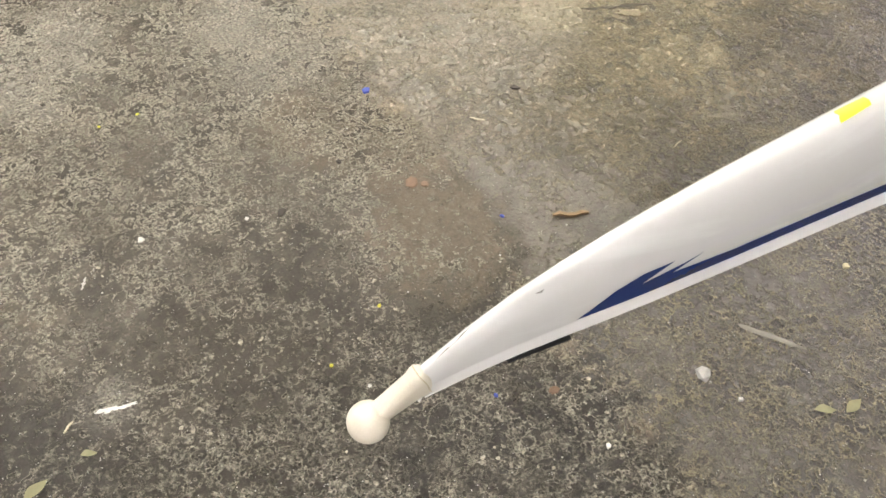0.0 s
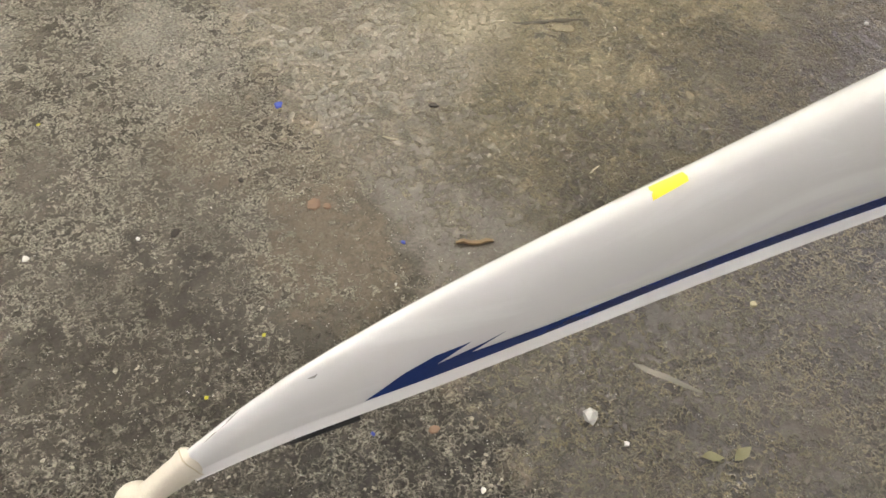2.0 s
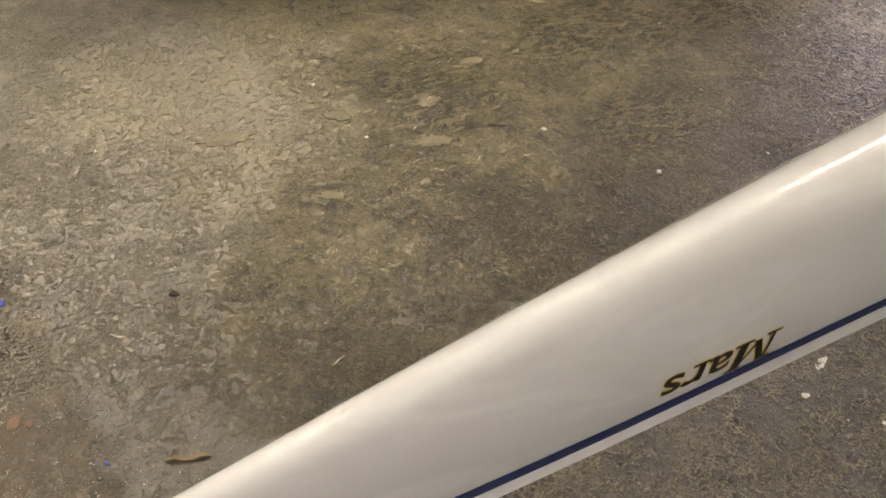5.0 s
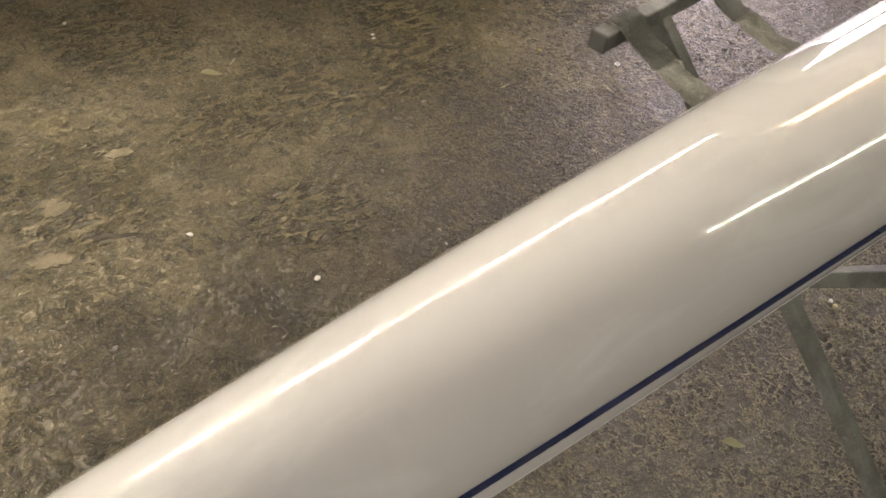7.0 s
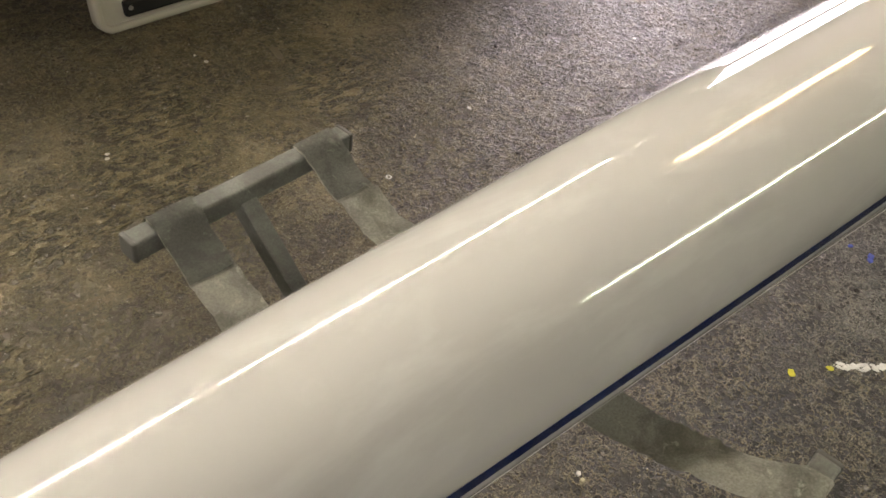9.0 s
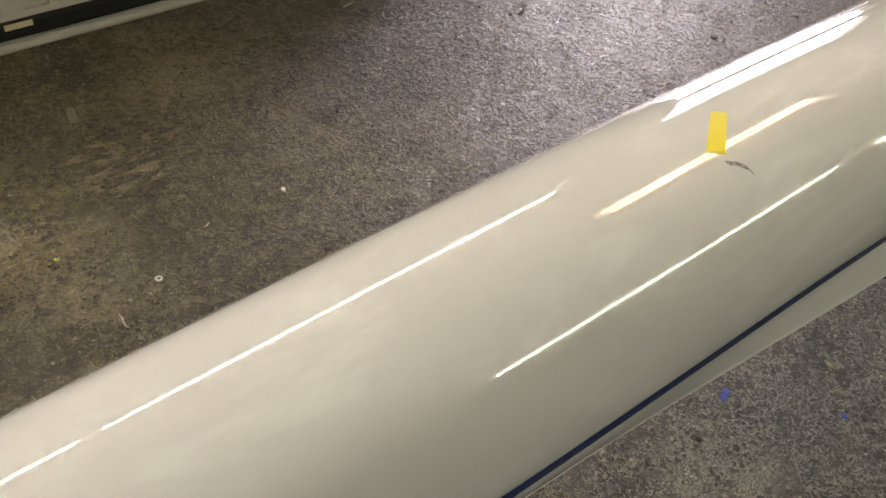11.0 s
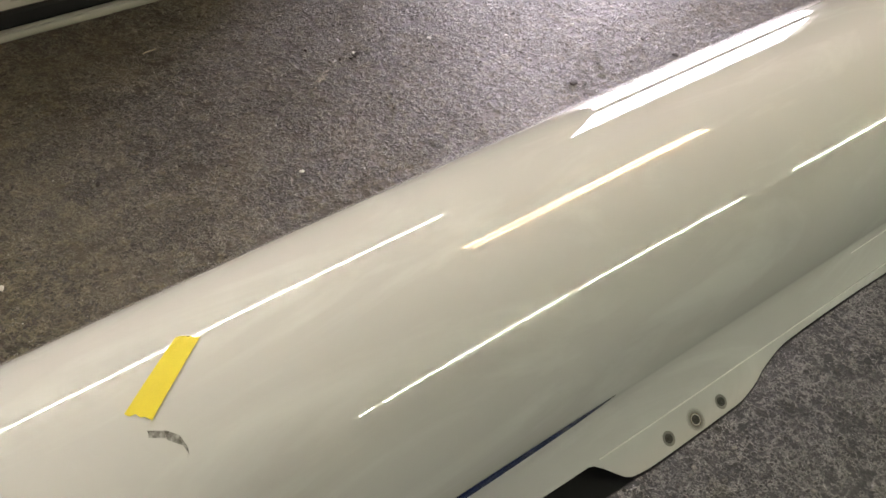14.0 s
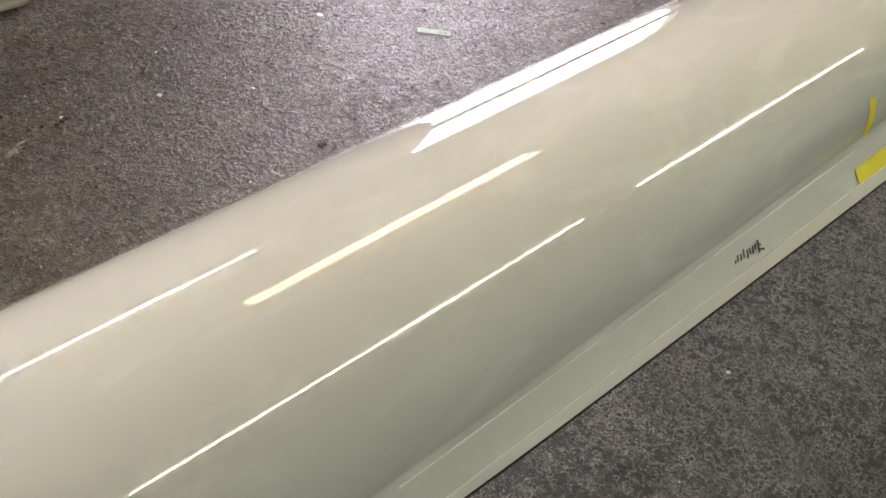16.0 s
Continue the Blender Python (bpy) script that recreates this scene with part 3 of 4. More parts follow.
WING = [0, 4.212, 4.260, 4.30, 4.46, 4.50, 4.54, 4.60, 4.70, 5.0, 6.5], [0.0006, 0.0006, 0.034, 0.037, 0.036, 0.030, 0.018, 0.009, 0.008, 0.013, 0.022]
wing_out = mirrored(curve_fit(*WING))


def hull_point(s, a):
    """The hull's skin at station s; a runs from -1 (near edge) over 0 (keel) to 1 (far edge)."""
    yc, zc, zk = crease_y(s), crease_z(s), keel_z(s)
    t = (1 - abs(a)) * math.pi / 2
    y = yc * max(0.0, math.cos(t)) ** (2 / fullness(s))
    z = zc + (zk - zc) * math.sin(t) ** (2 / fullness(s))
    return Vector((s, math.copysign(y, a), z))


ROWS = 96


def section(s):
    """One rib of the skin, from the near gunwale over the keel to the far one."""
    w = wing_out(s)
    lip = (ridge_y(s) + w, ridge_z(s) - 0.55 * w)
    low, top = (ridge_y(s), ridge_z(s)), (crease_y(s), crease_z(s))
    fillet = (top[0] + 0.15 * (low[0] - top[0]) + 0.001, top[1] + 0.22 * (low[1] - top[1]))
    side = [lip, low, (low[0] - 0.12 * (low[0] - top[0]), low[1] + 0.10 * (top[1] - low[1])), fillet]
    near = [Vector((s, -y, z)) for y, z in side]
    far = [Vector((s, y, z)) for y, z in reversed(side)]
    arc = [hull_point(s, -1 + 2 * k / ROWS) for k in range(ROWS + 1)]
    return near + arc + far


RIBS = {}


def skin(s, d):
    """A point d metres up the near side from the crease, and the outward normal there."""
    key = round(s, 3)
    if key not in RIBS:
        ys = [hull_point(key, -1 + k / 60) for k in range(121)]
        RIBS[key] = ys, np.r_[0, np.cumsum([(q - p).length for p, q in zip(ys, ys[1:])])], hull_point(key + 0.01, 0) - hull_point(key - 0.01, 0)
    pts, runs, along = RIBS[key]
    k = int(np.clip(np.searchsorted(runs, d) - 1, 0, 119))
    p, q = pts[k], pts[k + 1]
    c = p.lerp(q, (d - runs[k]) / (runs[k + 1] - runs[k]))
    c.x = s
    return c, (q - p).cross(along).normalized() * -1


def decal(name, outlines, material, lift=0.0005, parent=None, label="", close=0.02):
    """A thin film on the skin, from outlines in (station, height up the side)."""
    bm = bmesh.new()
    for line in outlines:
        bm.faces.new([bm.verts.new((s, d, 0)) for s, d in line])
    return lay_film(name, bm, material, lift, parent, label, close)


def lay_film(name, bm, material, lift, parent=None, label="", close=0.02):
    bmesh.ops.triangulate(bm, faces=bm.faces[:])
    for axis, stepped in ((0, close), (1, 0.006)):
        lo, hi = min(v.co[axis] for v in bm.verts), max(v.co[axis] for v in bm.verts)
        for k in range(1, int((hi - lo) / stepped) + 1):
            co, no = [0, 0, 0], [0, 0, 0]
            co[axis], no[axis] = lo + k * stepped, 1
            bmesh.ops.bisect_plane(bm, geom=bm.verts[:] + bm.edges[:] + bm.faces[:], plane_co=co, plane_no=no, dist=1e-6)
    for v in bm.verts:
        p, nrm = skin(v.co.x, v.co.y)
        if nrm.z < 0 and v.co.y > 0.05 or nrm.y > 0 and v.co.y < 0.05:
            nrm = -nrm
        v.co = p + nrm * lift
    ob = part(name, bm, material, label=label, smooth=True)
    return under(ob, parent) if parent is not None else ob


boat = empty("rowing_boat", 2.6, 0, 0.6, "glossy white racing rowing boat lying upside down in slings", "boat")
stations = sorted({round(LENGTH * k / 250, 3) for k in range(251)} | {round(4.2 + 0.01 * k, 3) for k in range(46)})
under(part("hull", grid_mesh([section(s) for s in stations]), GELCOAT, smooth=True, label="glossy white gelcoat hull, keel up"), boat)


def rim(s, out, drop):
    w = wing_out(s)
    return Vector((s, -(ridge_y(s) + w) - out, ridge_z(s) - 0.55 * w - drop))


under(part("deck", grid_mesh([[Vector((s, -k * (ridge_y(s) - 0.004), ridge_z(s) - 0.006 - 0.02 * (1 - k * k))) for k in (-1, -0.5, 0, 0.5, 1)] for s in stations]), GELCOAT, smooth=True), boat)
for side in (1, -1):
    rows = []
    for s in [q for q in stations if 4.26 <= q <= LENGTH - 4.26]:
        row = [rim(s, -0.002, 0.0004), rim(s, 0.0016, 0.0004), rim(s, 0.0016, 0.005), rim(s, -0.002, 0.005)]
        rows.append([Vector((p.x, p.y * side, p.z)) for p in row])
    under(part("gunwale_edge", grid_mesh(rows, True), BLACK, label="thin black carbon gunwale edge"), boat)

# a thin moulded bead along each gunwale ridge, whiter to paint its highlight
for side in (1, -1):
    rows = []
    for s in [q for q in stations if 4.23 <= q <= LENGTH - 4.23]:
        c = Vector((s, -side * ridge_y(s), ridge_z(s) + 0.0002))
        rows.append([c + Vector((0, 0.0012 * math.cos(a), 0.0012 * math.sin(a))) for a in [math.pi / 4 * k for k in range(8)]])
    under(part("moulded_edge", grid_mesh(rows, True), BEAD, smooth=True), boat)

# a fine moulded line along the hull side's foot, whitened as its highlight
for side in (1, -1):
    rows = []
    for s in [q for q in stations if 4.75 <= q <= 5.93]:
        y_, z_ = crease_y(s), crease_z(s)
        c = Vector((s, -side * (y_ + 0.12 * (ridge_y(s) - y_) + 0.0012), z_ + 0.20 * (ridge_z(s) - z_) + 0.0012))
        rows.append([c + Vector((0, 0.0010 * math.cos(a), 0.0010 * math.sin(a))) for a in [math.pi / 4 * k for k in range(8)]])
    under(part("moulded_line", grid_mesh(rows, True), BEAD, smooth=True), boat)

# navy stripe with its two barbs at the bow
upper = curve_fit([0.37, 0.6, 0.9, 1.2, 1.45, 1.8, 2.6, 3.4, 3.8, 4.1, 4.27], [0.0190, 0.0190, 0.0195, 0.0230, 0.0265, 0.0270, 0.0275, 0.0260, 0.0250, 0.0170, 0.0140])
lower = curve_fit([0.37, 0.9, 1.2, 1.45, 2.6, 3.8, 4.1, 4.2, 4.27], [0.0030, 0.0004, 0.0044, 0.0084, 0.0092, 0.0078, 0.0022, 0.0045, 0.0130])
run = [0.37 + 3.9 * k / 130 for k in range(131)]
band = [[(a, lower(a)), (b, lower(b)), (b, upper(b)), (a, upper(a))] for a, b in zip(run, run[1:])]
head = [[(0.170, 0.006), (0.246, 0.026), (0.283, 0.0425), (0.244, 0.0415), (0.212, 0.0315)], [(0.170, 0.006), (0.300, 0.0045), (0.285, 0.0240), (0.246, 0.026)],
        [(0.300, 0.0045), (0.37, 0.0030), (0.37, 0.019), (0.285, 0.0240)], [(0.246, 0.026), (0.285, 0.0240), (0.323, 0.0385), (0.298, 0.0325)]]
decal("stripe", band + head, NAVY, 0.0009, boat, "navy blue stripe ending in a barbed arrow", 0.03)

# rubber bow ball on its neck
bm = bmesh.new()
rings = []
for k in range(11):
    u = k / 10
    x = 0.003 - 0.053 * u
    lip = 0.0015 if k < 2 else 0
    zc_, hz = 0.6375 - 0.0315 * u, 0.0185 - 0.0045 * u + lip
    hw = 0.0108 - 0.0005 * u + lip
    rings.append([Vector((x - 0.010 * math.sin(a) * (1 - u), hw * math.copysign(abs(math.cos(a)) ** 0.6, math.cos(a)), zc_ + hz * math.copysign(abs(math.sin(a)) ** 0.7, math.sin(a)))) for a in [2 * math.pi * j / 24 for j in range(24)]])
inner = [Vector((0.010, 0.0088 * math.cos(a), 0.6375 + 0.0165 * math.sin(a))) for a in [2 * math.pi * j / 24 for j in range(24)]]
bm = grid_mesh([inner] + rings, True)
bm.faces.new(bm.verts[:24])
ball = part("bow_ball", bm, RUBBER, smooth=True, label="cream rubber bow ball with a short neck")
under(ball, boat)
bm = bmesh.new()
bmesh.ops.create_uvsphere(bm, u_segments=32, v_segments=20, radius=0.0222)
bm.transform(pose(-0.0572, 0, 0.5985))
under(part("ball", bm, RUBBER, smooth=True), ball)
bm = grid_mesh([[p + Vector((dx, 0, 0)) + Vector((0, p.y, p.z - 0.6375)) * 0.02 for p in rings[0]] for dx in (-0.0012, 0.0006)], True)
under(part("seam", bm, GRIME, label="grimy joint where the rubber meets the hull"), ball)

# black number clip under the bow
bm = box(0.0, 0.074, -0.005, 0.005, -0.005, 0.0, 0.0015)
bm.transform(pose(0.092, -0.0155, 0.6345, 0, -5, -6))
under(part("number_clip", bm, BLACK, label="black plastic bow number clip"), boat)

# black plate where the cockpit begins
for side in (1, -1):
    line = [(4.06, 0.186), (4.10, 0.222), (4.15, 0.246), (4.21, 0.262), (4.27, 0.266)]
    rows = [[Vector((x, -side * 0.17, 0.795)), Vector((x, -side * y, 0.786))] for x, y in line]
    rows = [r + [r[1] - Vector((0, 0, 0.004)), r[0] - Vector((0, 0, 0.004))] for r in rows]
    under(part("washboard", grid_mesh(rows, True), BLACK, label="black washboard at the cockpit end"), boat)


def flange_point(s, k):
    """A point on the near flange: 0 at the ridge, 1 at the lip."""
    w = wing_out(s)
    return Vector((s, -ridge_y(s) - k * w, ridge_z(s) - 0.55 * w * k))


tilt = math.degrees(math.atan(0.55))
for x, worn_ in ((4.335, False), (4.387, True), (4.438, False)):
    c = flange_point(x, 0.62)
    m = pose(c.x, c.y, c.z, tilt, 0, 0)
    bm = grid_mesh([[Vector((r * math.cos(2 * math.pi * k / 24), r * math.sin(2 * math.pi * k / 24), z)) for k in range(24)] for r, z in ((0.0062, 0.0002), (0.0057, 0.0014), (0.0045, 0.0014), (0.0038, 0.0004), (0.0008, 0.0004))], True)
    bm.transform(m)
    bolt = under(part("bolt", bm, BOLT_DARK, label="dark recessed rigger bolt", smooth=False), boat)
    bm = cylinder(0.0026, 0.0016, 6)
    bm.transform(m @ pose(0.0004, 0.0006, 0.0012))
    under(part("bolt_head", bm, BOLT_DARK), bolt)
    size = 0.0200 if worn_ else 0.0098
    bm = grid_mesh([[Vector((r * math.cos(2 * math.pi * k / 24), r * math.sin(2 * math.pi * k / 24), 0)) for k in range(24)] for r in (0.0158, 0.006)], True)
    bm.transform(Matrix.Scale(size / 0.0158, 4))
    ob = part("stain", bm, RING if worn_ else FAINT, m=m @ pose(0, 0, 0.0005), label="brown ring worn round the bolt" if worn_ else "")
    under(ob, bolt)


def lettering(text, size, shear, weight):
    """The outline of a word as a flat mesh, from the built-in font."""
    data = bpy.data.curves.new("letters", "FONT")
    data.body, data.size, data.shear, data.offset = text, size, shear, weight
    data.align_x, data.align_y = "CENTER", "CENTER"
    data.resolution_u = 4
    ob = new("letters", data)
    mesh = bpy.data.meshes.new_from_object(ob.evaluated_get(bpy.context.evaluated_depsgraph_get()))
    bm = bmesh.new()
    bm.from_mesh(mesh)
    bpy.data.objects.remove(ob)
    return bm


def bar_2d(bm, x, y, w, h, lean):
    return bm.faces.new([bm.verts.new((x + dx * w / 2 + lean * (y + dy * h / 2), y + dy * h / 2, 0)) for dx, dy in ((-1, -1), (1, -1), (1, 1), (-1, 1))])


def boat_name():
    """The name in heavy serif letters, as one flat outline 1 wide and 1 high."""
    bm = lettering("ars", 1.0, 0.14, 0.012)
    x0, x1 = min(v.co.x for v in bm.verts), max(v.co.x for v in bm.verts)
    y0, y1 = min(v.co.y for v in bm.verts), max(v.co.y for v in bm.verts)
    for v in bm.verts:
        v.co = (0.42 + 0.58 * (v.co.x - x0) / (x1 - x0), 0.70 * (v.co.y - y0) / (y1 - y0), 0)
    for x, w in ((0.055, 0.030), (0.315, 0.075)):
        bar_2d(bm, x, 0.5, w, 1.0, 0.07)
    for xa, xb in ((0.085, 0.190), (0.305, 0.180)):
        wide = 0.060 if xa < xb else 0.028
        bm.faces.new([bm.verts.new(p) for p in ((xa - wide / 2 + 0.07, 1.0, 0), (xb - wide / 2 + 0.01, 0.10, 0), (xb + wide / 2 + 0.01, 0.10, 0), (xa + wide / 2 + 0.07, 1.0, 0))])
    for x, y, w in ((0.055, 0.04, 0.13), (0.315, 0.04, 0.16), (0.055, 0.96, 0.12), (0.325, 0.96, 0.13), (0.675, 0.03, 0.14)):
        bar_2d(bm, x, y, w, 0.08, 0.07)
    return bm


for grow, mat_, lift in ((0.0011, GOLD, 0.0009), (0.0, INK, 0.0014)):
    for dx, dy in (((-1, -1), (1, -1), (-1, 1), (1, 1)) if grow else ((0, 0),)):
        bm = boat_name()
        for v in bm.verts:
            v.co = (1.272 - v.co.x * 0.166 + dx * grow, 0.0635 - v.co.y * 0.038 + dy * grow, 0)
        lay_film("name_lettering" if mat_ is INK else "gold_edge", bm, mat_, lift + 0.00005 * (dx + 2 * dy), boat, "black boat name edged in gold" if mat_ is INK else "gold edge of the boat name", 0.02)

# scuffs on the skin
for line in ([(0.014, 0.0325), (0.034, 0.0450), (0.056, 0.0560), (0.040, 0.0460)], [(0.117, 0.068), (0.128, 0.0705), (0.124, 0.067)]):
    decal("scuff", [line], SCUFF, 0.0009, boat, "grey scuff in the gelcoat")
n_ = Nodes("soft_grey_smudge", 0.4)
n_.color((0.15, 0.14, 0.11))
n_.link(n_.ramp(n_.noise(160, 4, 0.7), [(0.34, 0.15), (0.62, 0.7)]), n_.bsdf.inputs["Alpha"])
SMUDGE = n_.mat
path_ = [(3.768, 0.2475), (3.780, 0.240), (3.789, 0.229), (3.790, 0.217), (3.786, 0.210)]
for k, ((s0, d0), (s1, d1)) in enumerate(zip(path_, path_[1:])):
    wide_ = (0.0050, 0.0072, 0.0060, 0.0030)[k]
    decal("scuff", [[(s0, d0 - wide_), (s1, d1 - wide_), (s1 + 0.002, d1 + wide_ * 0.4), (s0 + 0.002, d0 + wide_ * 0.4)]], SMUDGE, 0.0009 + 0.0001 * k, boat, "soft grey scuff in the gelcoat")
# unreadable maker's script on the flange
for k, (run_, high, thick, lean_, shift) in enumerate(((0.000, 0.006, 0.0026, -25, 0.001), (0.008, 0.011, 0.0028, -18, -0.002), (0.017, 0.010, 0.0028, -20, 0.000), (0.026, 0.015, 0.0026, -18, -0.003), (0.035, 0.014, 0.0028, -20, 0.002),
                                                       (0.043, 0.010, 0.0026, -15, 0.000), (0.051, 0.013, 0.0028, -18, 0.001), (0.059, 0.010, 0.0030, -20, 0.000), (0.068, 0.021, 0.0036, -14, 0.002), (0.074, 0.014, 0.0034, 68, 0.009), (0.071, 0.009, 0.0030, 66, 0.000))):
    s = 5.482 + run_
    inner = Vector((s, -crease_y(s), crease_z(s)))
    outer = Vector((s, -ridge_y(s), ridge_z(s)))
    up = (inner - outer).normalized()
    nrm = Vector((1, 0, 0)).cross(up).normalized()
    m = Matrix((Vector((1, 0, 0)), up, nrm)).transposed().to_4x4()
    m.translation = inner.lerp(outer, 0.62) - up * shift + nrm * (0.0006 + 0.0001 * k)
    bm = box(-thick / 2, thick / 2, -high / 2, high / 2, 0, 0.0006)
    bm.transform(m @ pose(0, 0, 0, 0, 0, lean_))
    under(part("script_mark", bm, INK), boat)

# tape stuck on the boat
def tape(name, line, label):
    ob = decal(name, [line], YELLOW, 0.0012, None, label)
    return tagged(ob, label, "tape", "yellow masking tape on the boat")


tape("masking_tape", [(0.490, 0.1330), (0.535, 0.1405), (0.5345, 0.1445), (0.5375, 0.1470), (0.5362, 0.1505), (0.537, 0.1540), (0.496, 0.1505), (0.4935, 0.1460), (0.4950, 0.1420), (0.4915, 0.1385)], "short yellow masking tape strip over the bow keel")
tape("masking_tape", [(3.761, 0.2748), (3.764, 0.2700), (3.769, 0.2695), (3.771, 0.2640), (3.7745, 0.2625), (3.778, 0.256), (3.858, 0.3167), (3.853, 0.3185), (3.851, 0.3230), (3.845, 0.3240), (3.844, 0.3285), (3.839, 0.3301)], "yellow masking tape strip across the white keel")
tape("masking_tape", [(5.953, 0.010), (5.980, 0.002), (5.957, 0.0896), (5.930, 0.0951)], "narrow yellow masking tape up the hull side")

def flange_film(s0, s1, k0, k1):
    rows = []
    for j in range(8):
        s = s0 + (s1 - s0) * j / 7
        inner, outer = Vector((s, -crease_y(s), crease_z(s))), Vector((s, -ridge_y(s), ridge_z(s)))
        up = (inner - outer).normalized()
        nrm = Vector((1, 0, 0)).cross(up).normalized()
        rows.append([inner.lerp(outer, k0) + nrm * 0.001, inner.lerp(outer, k1) + nrm * 0.001])
    return grid_mesh(rows)


tagged(part("masking_tape", flange_film(5.90, 6.15, 0.55, 0.98), YELLOW), "yellow masking tape along the gunwale flange", "tape", "yellow masking tape on the boat")

# ---- the trestles ----
TRESTLE = pose(2.655, 0.012, 0, 0, 0, 6.5)
trestle = empty("boat_trestle", 2.655, 0.012, 0, "grey steel folding trestle with two webbing slings", "trestle", "trestles under the boat")
SPAN, BAR_Z, BAR, REACH = 0.428, 0.792, 0.034, 0.200


def placed(bm):
    bm.transform(TRESTLE)
    return bm


for y in (SPAN, -SPAN):
    top_bar = under(part("top_bar", placed(bar((-REACH, y, BAR_Z), (REACH, y, BAR_Z), BAR, BAR, 0.004)), GREY_STEEL), trestle)
    for x in (-REACH, REACH):
        under(part("end_cap", placed(box(x - 0.005, x + 0.005, y - 0.018, y + 0.018, BAR_Z - 0.018, BAR_Z + 0.018, 0.004)), CAP, label="worn grey plastic end cap"), top_bar)
    foot_y = -0.41 if y > 0 else 0.41
    x = -0.008 if y > 0 else 0.010
    foot_x = x + (0.015 if y > 0 else 0.03)
    leg = under(part("leg", placed(bar((x, y, BAR_Z - 0.016), (foot_x, foot_y, 0.03), 0.034, 0.030, 0.003, (1, 0, 0))), GREY_STEEL), trestle)
    under(part("foot_bar", placed(bar((-0.2, foot_y, 0.02), (0.2, foot_y, 0.02), 0.04, 0.04, 0.004)), GREY_STEEL), trestle)
    mid = Vector((x, y, BAR_Z)).lerp(Vector((foot_x, foot_y, 0.03)), 0.5)
    bm = cylinder(0.008, 0.05, 12)
    bm.transform(pose(mid.x, mid.y, mid.z, 0, 90, 0))
    under(part("pivot_bolt", placed(bm), STEEL), leg)


def sling_path(x):
    """The line of the webbing across the trestle: over the far bar, down under the boat and up over the near bar."""
    far, near, b_ = SPAN, -SPAN, BAR / 2 + 0.0025
    path = [(far + b_, BAR_Z - 0.03), (far + b_, BAR_Z + b_ - 0.004), (far + b_ - 0.004, BAR_Z + b_), (far - b_ + 0.004, BAR_Z + b_), (far - b_ - 0.004, BAR_Z + b_ - 0.006)]
    y0, z0 = far - b_ - 0.004, BAR_Z + b_ - 0.006
    edge_y, edge_z = ridge_y(x + 2.655), ridge_z(x + 2.655) - 0.010
    drop = ((0.0, 0.0), (0.07, -0.006), (0.15, -0.011), (0.24, -0.014), (0.33, -0.016), (0.38, -0.011), (0.43, -0.017), (0.52, -0.017), (0.57, -0.013), (0.62, -0.017), (0.72, -0.014), (0.82, -0.010), (0.91, -0.006), (1.0, 0.0))
    for u, dip in drop[1:]:
        path.append((y0 + (edge_y - y0) * u, z0 + (edge_z - z0) * u + dip))
    path += [(edge_y * c, edge_z - 0.022 * (1 - c * c)) for c in (0.6, 0.2, -0.2, -0.6, -1)]
    for u, dip in reversed(drop[:-1]):
        path.append((-(y0 + (edge_y - y0) * u), z0 + (edge_z - z0) * u + dip))
    return path + [(near + b_ - 0.004, BAR_Z + b_), (near - b_ + 0.004, BAR_Z + b_), (near - b_, BAR_Z + b_ - 0.004), (near - b_, BAR_Z - 0.03)]


def webbing(path, x, width, lift=0.0):
    rows = []
    for j in range(9):
        v = j / 8 - 0.5
        slide = lambda y: float(np.interp(y, [-0.43, -0.157, 0.157, 0.43], [-0.012, -0.066, -0.038, 0.0]))
        free = [0.16 < abs(y) < 0.40 for y, _ in path]
        rows.append([Vector((x + slide(y) + width * v + f * 0.0015 * math.sin(70 * y + x * 40), y, z + lift + f * (0.0028 * math.sin(64 * y + 6 * v + x * 30) * (0.6 + v) + 0.006 * v * math.cos(9 * y)))) for (y, z), f in zip(path, free)])
    bm = grid_mesh(rows)
    bmesh.ops.solidify(bm, geom=bm.faces[:], thickness=0.0025)
    return bm


for x in (-0.125, 0.142):
    line = sling_path(x)
    band_ = under(part("sling", placed(webbing(line, x, 0.076)), WEBBING, smooth=True, label="worn grey webbing sling"), trestle)
    # far ends take a darker copy of the webbing, shade put into its colour
    under(part("doubled_end", placed(webbing(line[1:9], x, 0.074, 0.0030)), SHADED_WEBBING, smooth=True, label="doubled end of the webbing with shade in its dark colour"), band_)
    under(part("doubled_end", placed(webbing(line[-6:-1], x, 0.074, 0.0030)), WEBBING, smooth=True), band_)
copy_thing(trestle, pose(10.345, 0.012, 0))

# ---- the folded table ----
TABLE_X, TABLE_LONG, TABLE_WIDE = 3.12, 2.44, 0.76
table = empty("folding_table", TABLE_X + TABLE_LONG / 2, 2.24, 0, "white plastic folding table stood on its long edge", "table")
LEAN = pose(TABLE_X, 2.19, 0, 0, 0, 3.2) @ pose(0, 0, 0, -12, 0, 0)


def rounded(x0, x1, z0, z1, r, n=8):
    out = []
    for cx, cz, a0 in ((x1 - r, z0 + r, -90), (x1 - r, z1 - r, 0), (x0 + r, z1 - r, 90), (x0 + r, z0 + r, 180)):
        out += [(cx + r * math.cos(radians(a0 + 90 * k / n)), cz + r * math.sin(radians(a0 + 90 * k / n))) for k in range(n + 1)]
    return out


def loops(profile):
    """A skin through rounded rectangles; each row of the profile is an inset and a depth."""
    rows = [[Vector((x, y, z)) for x, z in rounded(inset, TABLE_LONG - inset, inset, TABLE_WIDE - inset, max(0.008, 0.06 - inset))] for inset, y in profile]
    return grid_mesh(rows, True)


